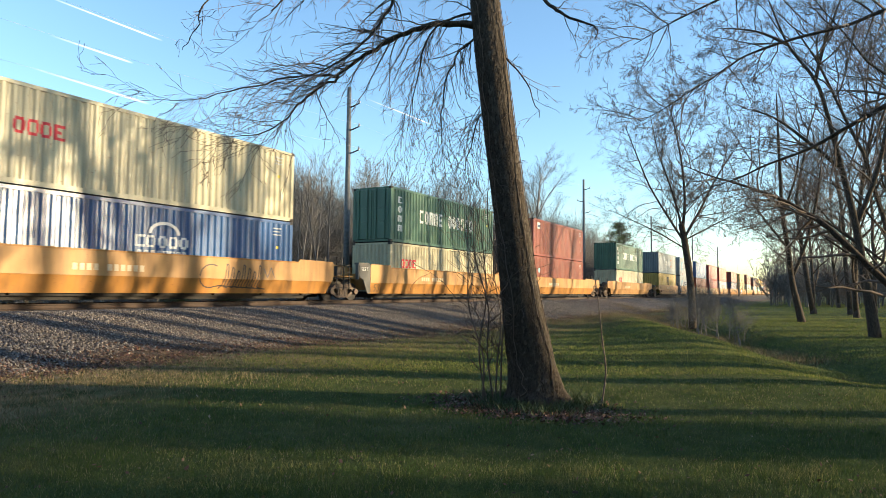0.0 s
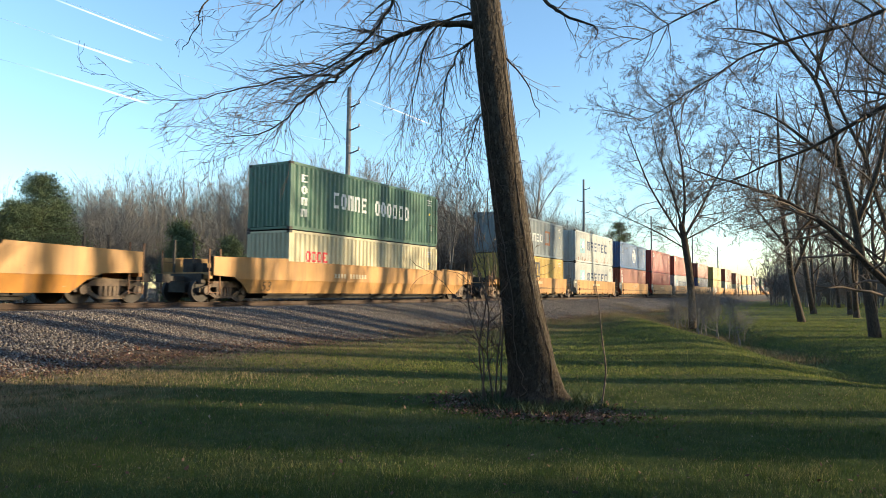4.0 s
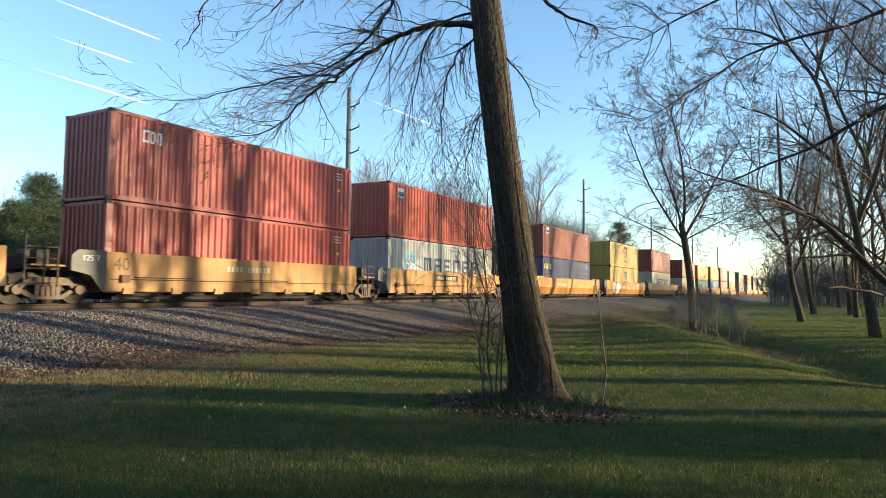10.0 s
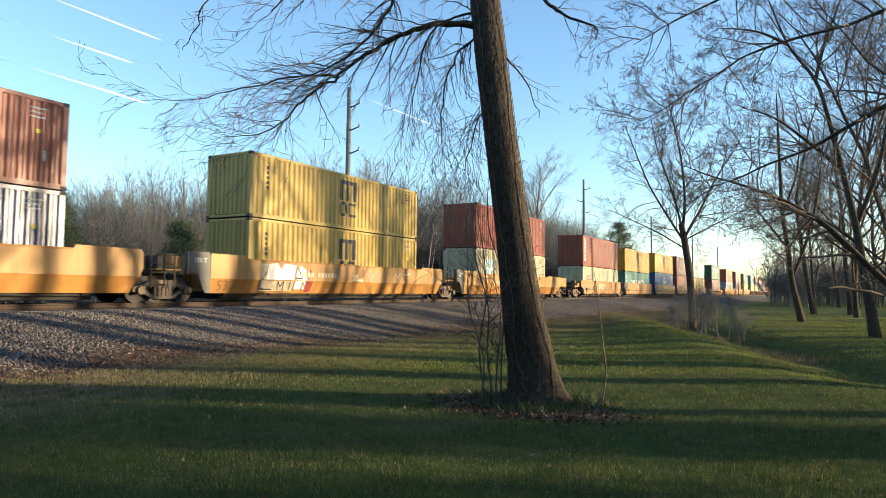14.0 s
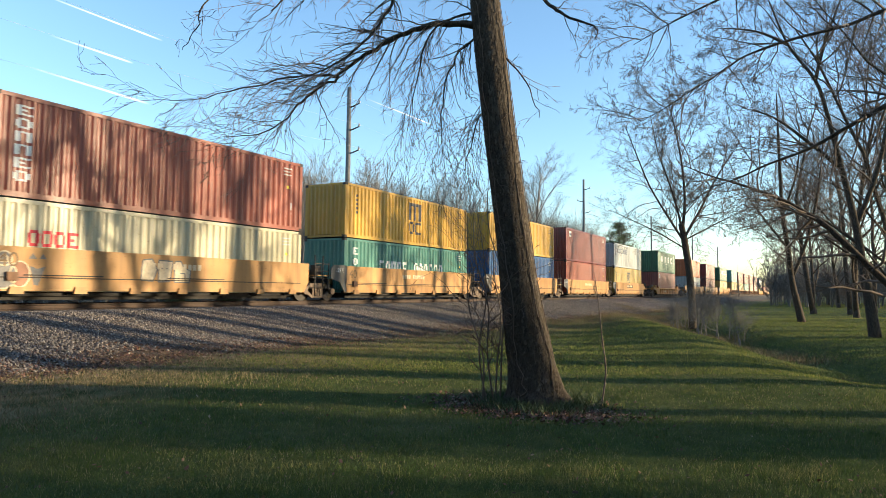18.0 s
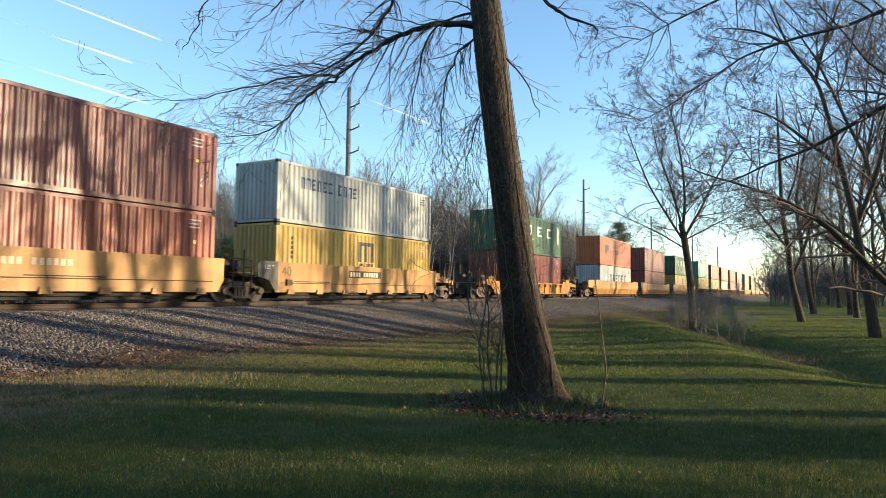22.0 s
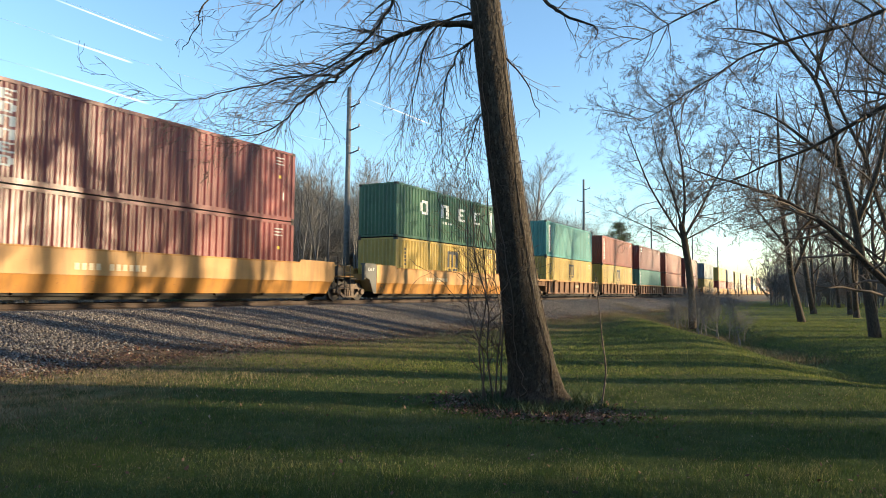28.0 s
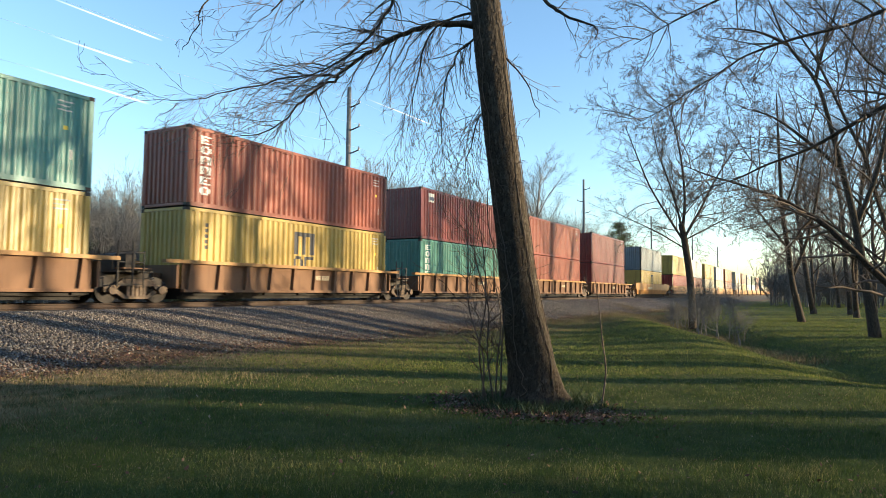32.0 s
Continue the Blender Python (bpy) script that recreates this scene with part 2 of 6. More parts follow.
# ---- track ----
track = tagged(new("railway_track"), "single railway track of brown steel rails on dark ties", "railway track", kind="structure")
rail_me = Geo().profile([(-0.07, -0.17), (0.07, -0.17), (0.07, -0.155), (0.012, -0.13), (0.012, -0.045), (0.036, -0.035), (0.036, 0), (-0.036, 0), (-0.036, -0.035), (-0.012, -0.045), (-0.012, -0.13), (-0.07, -0.155)], -450, 1300).mesh("rail", M_RAIL)
for side in (-0.754, 0.754):
    child("rail", rail_me, track, pose(0, MID + side, RAIL))
tie_me = Geo().box(-0.115, 0.115, -1.3, 1.3, -0.34, -0.172).mesh("tie", M_TIE)
for i in range(150):
    child("tie", tie_me, track, pose(-6 + 0.52 * i, MID, RAIL, 0, 0, random.uniform(-0.8, 0.8)))
far_ties = Geo()
for i in range(300):
    far_ties.box(72.1 + 0.52 * i, 72.33 + 0.52 * i, MID - 1.3, MID + 1.3, RAIL - 0.34, RAIL - 0.172)
child("far_ties", far_ties.mesh("far_ties", M_TIE), track)["kind"] = "stuff"

# ---- the train: containers ----
moving = []            # (thing, x at 0 s, y, z)
wheels = []            # (wheelset, place in its truck)
cache = {}


def cached(key, make):
    if key not in cache:
        cache[key] = make()
    return cache[key]


def corrugated(length, z0, z1, count, depth):
    """A wall in the xz plane with trapezoid ribs; outside faces -y."""
    g = Geo()
    p = length / count
    xs = []
    for i in range(count):
        a = -length / 2 + i * p
        xs += [(a, 0.0), (a + p * 0.28, 0.0), (a + p * 0.5, depth), (a + p * 0.78, depth)]
    xs.append((length / 2, 0.0))
    g.v = [(x, y, z0) for x, y in xs] + [(x, y, z1) for x, y in xs] + [(-length / 2, depth + 0.02, z0), (length / 2, depth + 0.02, z0), (-length / 2, depth + 0.02, z1), (length / 2, depth + 0.02, z1)]
    k = len(xs)
    g.f = [(i, i + 1, k + i + 1, k + i) for i in range(k - 1)] + [(2 * k + 1, 2 * k, 2 * k + 2, 2 * k + 3)]
    return g


RIB = (CL - 0.3) / 40


def letter_rects(ch, x, w, h, stroke):
    """Plain blocks in place of one letter: (x0, x1, z0, z1)."""
    s, t = w * stroke, h * 0.19
    left, right, top, foot, mid = (x, x + s, 0, h), (x + w - s, x + w, 0, h), (x + s, x + w - s, h - t, h), (x + s, x + w - s, 0, t), (x + s, x + w - s, (h - t) / 2, (h + t) / 2)
    return {"o": [(x, x + s, t, h - t), (x + w - s, x + w, t, h - t), (x + s * 0.5, x + w - s * 0.5, h - t, h), (x + s * 0.5, x + w - s * 0.5, 0, t)],
            "c": [left, (x + s, x + w, h - t, h), (x + s, x + w, 0, t)], "e": [left, (x + s, x + w, h - t, h), mid, (x + s, x + w, 0, t)],
            "n": [left, right, top], "m": [left, right, top, (x + w / 2 - s * 0.4, x + w / 2 + s * 0.4, 0, h - t)], "a": [left, right, top, mid], "i": [(x + w / 2 - s / 2, x + w / 2 + s / 2, 0, h), (x, x + w, h - t, h)]}[ch]


def on_ribs(name, rects, m):
    """Painted rectangles that follow a corrugated wall: a thin skin over its ridges and troughs. x is measured from the -x end."""
    g = Geo()
    for x0, x1, z0, z1 in rects:
        i = int((x0 - 0.15) / RIB) - 1
        while 0.15 + i * RIB < x1:
            p = 0.15 + i * RIB
            for a, b, ya, yb in ((0, 0.28, 0, 0), (0.28, 0.5, 0, 0.045), (0.5, 0.78, 0.045, 0.045), (0.78, 1, 0.045, 0)):
                lo, hi = p + a * RIB, p + b * RIB
                q0, q1 = max(lo, x0), min(hi, x1)
                if q1 - q0 > 0.003:
                    y0, y1 = (ya + (yb - ya) * (q - lo) / (hi - lo) - 0.004 for q in (q0, q1))
                    k = len(g.v)
                    g.v += [(q0, y0, z0), (q1, y1, z0), (q1, y1, z1), (q0, y0, z1)]
                    g.f.append((k, k + 1, k + 2, k + 3))
            i += 1
    return g.mesh(name, m)


def logo_marks(box, kind, h):
    """Plain marks on the near side. x runs from the -x end of the box; z from its base."""
    def put(name, g, m, x, z, label=""):
        child(name, cached((kind, h, name, round(x, 2), round(z, 2), m.name), lambda: g.mesh(name, m)), box, pose(-CL / 2 + x, -CW / 2 + 0.008, z), label)

    def flat(name, rects, m, label=""):
        o = child(name, cached((kind, h, name, m.name, tuple(rects)), lambda: on_ribs(name, rects, m)), box, pose(-CL / 2, -CW / 2 + 0.012, 0), label)
        o["kind"] = "stuff"

    def row(seq, x0, x1, z, high, m, stroke=0.26, fill=0.8, label=""):
        """Block marks for a row of lettering from x0 to x1."""
        step = (x1 - x0) / len(seq)
        for i, ch in enumerate(seq):
            if ch != " ":
                flat("brand_mark", [(p, q, z + c, z + d) for p, q, c, d in letter_rects(ch, x0 + i * step, step * fill, high, stroke)], m, label)

    def column(x, z, m, count=7, step=0.26, wide=0.16, high=0.18):
        for i in range(count):
            if wide > 0.3:
                flat("brand_mark", [(p, q, z - i * step - high + c, z - i * step - high + d) for p, q, c, d in letter_rects("eonneo"[i % 6], x, wide, high, 0.3)], m)
            else:
                flat("text_bar", [(x, x + wide, z - i * step - high, z - i * step)], m)

    def data(x, z, m):
        for i, w in enumerate((0.5, 0.34, 0.42)):
            flat("text_bar", [(x + 0.35, x + 0.35 + w, z - i * 0.13, z - i * 0.13 + 0.045)], m)

    dark = kind in ("emblemtwo", "star", "starold", "starline", "starlow")
    data(10.75, h - 0.35, M_BLACK if dark else M_WORN)
    flat("warning_label", [(11.3, 11.41, h * 0.6, h * 0.6 + 0.12)], M_YELL, "small yellow warning label")
    flat("data_plate", [(11.5, 11.6, h * 0.3, h * 0.3 + 0.3)], M_WORN)
    if kind == "redmark":
        row("oooe", 1.05, 2.56, h * 0.50, 0.46, M_REDL, 0.27, 0.86, "red brand mark")
    elif kind == "globe":
        g = Geo()
        for i in range(24):
            p, q = 2 * math.pi * i / 24, 2 * math.pi * (i + 1) / 24
            g.prism([(0.72 * math.cos(p), 0.78 * math.sin(p)), (0.72 * math.cos(q), 0.78 * math.sin(q)), (0.62 * math.cos(q), 0.68 * math.sin(q)), (0.62 * math.cos(p), 0.68 * math.sin(p))], -0.006, 0.02)
        g.box(-0.05, 0.05, -0.006, 0.02, -0.7, 0.7).box(-0.42, -0.34, -0.006, 0.02, -0.55, 0.55).box(0.34, 0.42, -0.006, 0.02, -0.55, 0.55).box(-0.6, 0.6, -0.006, 0.02, 0.38, 0.45)
        put("emblem", g, M_WHITE, 6.2, h * 0.52, "white round globe emblem")
        row("coooo", 5.2, 7.25, h * 0.5, 0.34, M_WHITE, 0.3, 0.84)
        row("nnnnnnnn", 5.3, 7.15, h * 0.40, 0.17, M_WHITE, 0.3, 0.7)
        column(1.05, h * 0.82, M_WHITE, 7, 0.24, 0.2, 0.16)
    elif kind == "arch":
        row("coooo", 4.9, 7.05, h * 0.50, 0.4, M_WHITE, 0.3, 0.84, "white brand mark")
        row("nnnnnnnn", 5.0, 7.0, h * 0.40, 0.19, M_WHITE, 0.3, 0.7)
        g = Geo()
        for i in range(12):
            p, q = math.pi * i / 12, math.pi * (i + 1) / 12
            g.prism([(0.62 * math.cos(p), 0.42 * math.sin(p)), (0.62 * math.cos(q), 0.42 * math.sin(q)), (0.5 * math.cos(q), 0.32 * math.sin(q)), (0.5 * math.cos(p), 0.32 * math.sin(p))], -0.006, 0.02)
        put("emblem", g, M_WHITE, 6.0, h * 0.66, "white arched emblem")
    elif kind in ("emblemtwo", "emblemlow"):
        row("m", 5.5, 6.8, h * 0.52, 0.95, M_BLACK, 0.21, 1.0, "black brand mark")
        row("oc", 5.5, 6.8, h * 0.52 - 0.74, 0.66, M_BLACK, 0.3, 0.9)
        column(0.9, h * 0.82, M_BLACK, 5, 0.2, 0.12, 0.13)
    elif kind == "emblemframe":
        flat("panel", [(7.9, 9.05, h * 0.34, h * 0.34 + 0.2), (7.9, 9.05, h * 0.34 + 1.0, h * 0.34 + 1.15), (7.9, 8.1, h * 0.34 + 0.2, h * 0.34 + 1.0), (8.3, 8.4, h * 0.34 + 0.2, h * 0.34 + 1.0), (8.6, 8.7, h * 0.34 + 0.2, h * 0.34 + 1.0), (8.85, 9.05, h * 0.34 + 0.2, h * 0.34 + 1.0)], M_RUSTL, "brown emblem panel")
        row("oneo", 4.6, 7.65, h * 0.40, 0.62, M_WORN, 0.24, 0.7, "faded white brand mark")
        put("emblem", Geo().prism([(0, 0), (0.75, 0.1), (0.45, 0.3), (0.2, 0.62)], -0.005, 0.02), M_WORN, 3.8, h * 0.62, "white bird emblem")
    elif kind in ("star", "starold", "starlow"):
        z = {"star": 0.42, "starold": 0.42, "starlow": 0.40}[kind] * h
        row("maenec", 3.5, 10.4, z, 0.85, M_NAVYL, 0.25, 0.72, "dark block lettering mark")
        flat("badge", [(1.55, 2.8, h * 0.30, h * 0.30 + 1.35)], M_BLUEL, "pale blue square badge")
        g = Geo()
        for i in range(7):
            p = 2 * math.pi * i / 7 + 0.22
            g.prism([(0.14 * math.cos(p - 0.5), 0.14 * math.sin(p - 0.5)), (0.56 * math.cos(p), 0.56 * math.sin(p)), (0.14 * math.cos(p + 0.5), 0.14 * math.sin(p + 0.5))], -0.009, 0.02)
        put("star", g.disc((0, 0), 0.17, -0.0095, 0.02, 14), M_WHITE, 2.17, h * 0.53, "white star emblem")
        if kind == "starold":
            for i in range(44):
                x = 0.4 + 0.26 * i + random.uniform(-0.1, 0.1)
                z1 = 0.3 + 0.5 * random.random()
                flat("rust_stain", [(x, x + 0.05, 0.17, z1)], M_RUSTL)
    elif kind == "starline":
        row("mnenec cnne", 1.4, 5.4, h * 0.60, 0.5, M_NAVYL, 0.27, 0.74, "dark block lettering mark")
    elif kind in ("longmark", "longlow"):
        z = h * 0.42 if kind == "longmark" else h * 0.36
        row("conne oooooo", 2.86, 9.3, z, 0.72, M_WHITE, 0.3, 0.72, "white block lettering mark")
        column(0.7, h * 0.84, M_WHITE, 4, 0.5, 0.36, 0.34)
    elif kind == "widemark":
        for x, ch in ((2.45, "o"), (4.75, "n"), (6.9, "e"), (8.95, "c")):
            row(ch, x, x + 0.85, h * 0.50, 0.78, M_WHITE, 0.28, 1.0, "white block lettering mark")
        flat("bar_panel", [(11.25, 11.67, h * 0.38, h * 0.38 + 1.35)], M_WHITE)
        row("nnnn", 4.9, 6.1, h * 0.38, 0.14, M_WHITE)
    elif kind == "threemark":
        row("con", 1.2, 1.95, h * 0.7, 0.42, M_WHITE, 0.3, 0.8, "white brand mark")
    elif kind == "yellowmark":
        row("oeoco", 0.4, 1.95, h * 0.68, 0.42, M_YELL, 0.3, 0.86, "yellow brand mark")
        data(1.0, h * 0.58, M_WHITE)
    elif kind == "column":
        column(0.6, h * 0.9, M_WHITE, 6, 0.37, 0.44, 0.29)
    elif kind == "panelcol":
        flat("name_panel", [(0.68, 1.14, h * 0.13, h * 0.89)], M_WHITE, "white upright name panel")
        me = cached("panel_dash", lambda: Geo().box(0, 0.26, -0.012, 0.02, 0, 0.17).mesh("text_bar", M_BLACK))
        for i in range(8):
            child("text_bar", me, box, pose(-CL / 2 + 0.78, -CW / 2 + 0.004, h * 0.17 + 0.255 * i))
    elif kind == "badge":
        flat("badge", [(0.85, 1.47, h * 0.74, h * 0.74 + 0.5)], M_WHITE, "small pale badge")
        put("badge_bar", Geo().box(0.08, 0.54, -0.012, 0.0, 0.1, 0.3), M_NAVYL, 0.85, h * 0.74)
    elif kind == "disc":
        put("emblem", Geo().disc((0, 0), 0.2, -0.006, 0.02, 18), M_BLUEL, 1.2, h * 0.62, "pale blue round emblem")
    elif kind == "squaremark":
        put("emblem", Geo().box(0, 0.45, -0.006, 0.02, 0, 0.8).prism([(0.5, 0.25), (1.05, 0.3), (1.05, 0.8), (0.5, 0.8)], -0.006, 0.02), M_NAVYL, 2.15, h * 0.44, "dark square emblem")
        row("onooc noocn", 3.65, 7.3, h * 0.42, 0.42, M_NAVYL, 0.28, 0.72, "dark block lettering mark")


NAMES = {"cream": "cream", "green": "weathered green", "darkgreen": "dark green", "brown": "rust brown", "red": "faded red", "maroon": "maroon",
         "grey": "grey", "lightgrey": "light grey", "slate": "slate grey", "yellow": "mustard yellow", "blue": "blue", "navy": "navy blue",
         "gold": "golden yellow", "rustred": "rust red", "teal": "sea green", "turquoise": "turquoise", "orange": "orange", "white": "off-white"}


def container(colour, h, doors, kind, upper, far=False):
    label = "%s corrugated steel shipping container %s" % (NAMES[colour], "stacked on another container" if upper else "sitting in a well car")
    box = tagged(new("shipping_container"), label, "shipping container", "containers on the train")
    m = PAINT[colour]
    P = lambda key, make: cached((key, colour, h), make)
    wall = P("side", lambda: corrugated(CL - 0.3, 0.16, h - 0.11, 40, 0.045).mesh("side_panel", m))
    child("side_panel", wall, box, pose(0, -CW / 2 + 0.012, 0))
    child("side_panel", wall, box, pose(0, CW / 2 - 0.012, 0, 0, 0, 180))
    endw = P("end", lambda: corrugated(CW - 0.24, 0.16, h - 0.11, 9, 0.045).mesh("end_panel", m))
    if doors:
        leaf = P("door", lambda: Geo().box(-0.02, 0.02, 0.01, CW / 2 - 0.14, 0.17, h - 0.12).box(-0.045, 0, 0.14, 0.96, h * 0.62, h * 0.64).box(-0.045, 0, 0.14, 0.96, h * 0.36, h * 0.38).box(-0.04, 0, 0.04, 0.1, 0.2, h - 0.2).box(-0.04, 0, 1.0, 1.06, 0.2, h - 0.2).mesh("door", m))
        rod = P("rod", lambda: Geo().box(-0.075, -0.035, -0.02, 0.02, 0.1, h - 0.06).box(-0.085, -0.03, -0.05, 0.05, h * 0.4, h * 0.44).mesh("locking_rod", M_STEEL if colour in ("brown", "maroon", "red") else m))
        for side in (1, -1):
            d = child("door", leaf, box, pose(-CL / 2 + 0.03, 0, 0) @ Matrix.Diagonal((1, side, 1, 1)))
            for y in (0.28, 0.84):
                child("locking_rod", rod, d, pose(0, y, 0))
    else:
        child("end_panel", endw, box, pose(-CL / 2 + 0.012, 0, 0, 0, 0, -90))
    child("end_panel", endw, box, pose(CL / 2 - 0.012, 0, 0, 0, 0, 90))
    child("roof", P("roof", lambda: Geo().box(-CL / 2 + 0.1, CL / 2 - 0.1, -CW / 2 + 0.05, CW / 2 - 0.05, h - 0.05, h - 0.012).mesh("roof", m)), box)
    child("floor", P("floor", lambda: Geo().box(-CL / 2 + 0.1, CL / 2 - 0.1, -CW / 2 + 0.05, CW / 2 - 0.05, 0.03, 0.15).mesh("floor", M_STEEL)), box)
    top = P("trail", lambda: Geo().box(-CL / 2 + 0.16, CL / 2 - 0.16, -0.035, 0.035, h - 0.12, h - 0.008).mesh("top_rail", m))
    low = P("brail", lambda: Geo().box(-CL / 2 + 0.16, CL / 2 - 0.16, -0.035, 0.035, 0.015, 0.165).mesh("bottom_rail", m))
    post = P("post", lambda: Geo().box(-0.08, 0.08, -0.06, 0.06, 0.115, h - 0.115).mesh("corner_post", m))
    cast = P("cast", lambda: Geo().box(-0.09, 0.09, -0.081, 0.081, 0, 0.118).mesh("corner_casting", M_STEEL))
    for sy in (-1, 1):
        child("top_rail", top, box, pose(0, sy * (CW / 2 - 0.036), 0))
        child("bottom_rail", low, box, pose(0, sy * (CW / 2 - 0.036), 0))
        if far:
            continue
        for sx in (-1, 1):
            child("corner_post", post, box, pose(sx * (CL / 2 - 0.082), sy * (CW / 2 - 0.062), 0))
            for z in (0, h - 0.118):
                child("corner_casting", cast, box, pose(sx * (CL / 2 - 0.088), sy * (CW / 2 - 0.079), z))
    for sx in (-1, 1):
        child("end_rail", P("erail", lambda: Geo().box(-0.05, 0.05, -CW / 2 + 0.16, CW / 2 - 0.16, -0.05, 0.05).mesh("end_rail", m)), box, pose(sx * (CL / 2 - 0.055), 0, h - 0.06))
        child("end_rail", cache[("erail", colour, h)], box, pose(sx * (CL / 2 - 0.055), 0, 0.085))
    if kind:
        logo_marks(box, kind, h)
    return box


# ---- the train: well cars ----
def truck(car, x, far=False):
    frame_me = cached("sideframe", lambda: truck_mesh())
    t = child("truck", frame_me, car, pose(x, 0, 0), "cast steel truck with roller bearings")
    ws = cached("wheelset", lambda: wheel_mesh())
    for wx in (-0.89, 0.89):
        w = child("wheelset", ws, t, pose(wx, 0, 0.42))
        wheels.append((w, wx))


def truck_mesh():
    g = Geo()
    for y in (-1.04, 0.92):
        g.prism([(-1.15, 0.36), (-0.8, 0.36), (-0.62, 0.55), (0.62, 0.55), (0.8, 0.36), (1.15, 0.36), (1.15, 0.52), (0.72, 0.62), (0.5, 0.78), (-0.5, 0.78), (-0.72, 0.62), (-1.15, 0.52)], y, y + 0.12)
        g.prism([(-0.8, 0.36), (-0.42, 0.14), (0.42, 0.14), (0.8, 0.36), (0.64, 0.42), (0.36, 0.24), (-0.36, 0.24), (-0.64, 0.42)], y + 0.01, y + 0.11)
        for s in (-1, 1):
            g.prism([(s * 0.24, 0.2), (s * 0.36, 0.2), (s * 0.36, 0.6), (s * 0.24, 0.6)][::s], y + 0.01, y + 0.11)
        for wx in (-0.89, 0.89):
            g.disc((wx, 0.42), 0.14, y - 0.1, y + 0.14, 12)
        for sx in (-0.15, 0, 0.15):
            g.disc((sx, 0.36), 0.065, y - 0.01, y + 0.1, 8)
            g.box(sx - 0.055, sx + 0.055, y - 0.02, y + 0.1, 0.22, 0.54)
    g.box(-0.22, 0.22, -1.0, 1.0, 0.45, 0.7)
    g.box(-0.5, -0.42, -0.7, 0.7, 0.3, 0.5).box(0.42, 0.5, -0.7, 0.7, 0.3, 0.5)
    return g.mesh("truck", M_TRUCK)


def wheel_mesh():
    g = Geo()
    for s in (-1, 1):
        y = s * 0.754
        a, b = (y - 0.065, y + 0.065)
        g.disc((0, 0), 0.42, a, b, 24)
        g.disc((0, 0), 0.45, min(y - s * 0.065, y - s * 0.095), max(y - s * 0.065, y - s * 0.095), 24)
        g.disc((0, 0), 0.14, y + s * 0.066 - 0.02, y + s * 0.066 + 0.02, 12)
        for k in range(4):
            c, d = math.cos(k * math.pi / 2) * 0.25, math.sin(k * math.pi / 2) * 0.25
            g.disc((c, d), 0.045, y + s * 0.066 - 0.008, y + s * 0.066 + 0.008, 8)
    g.disc((0, 0), 0.08, -0.95, 0.95, 12)
    return g.mesh("wheelset", M_WHEEL)


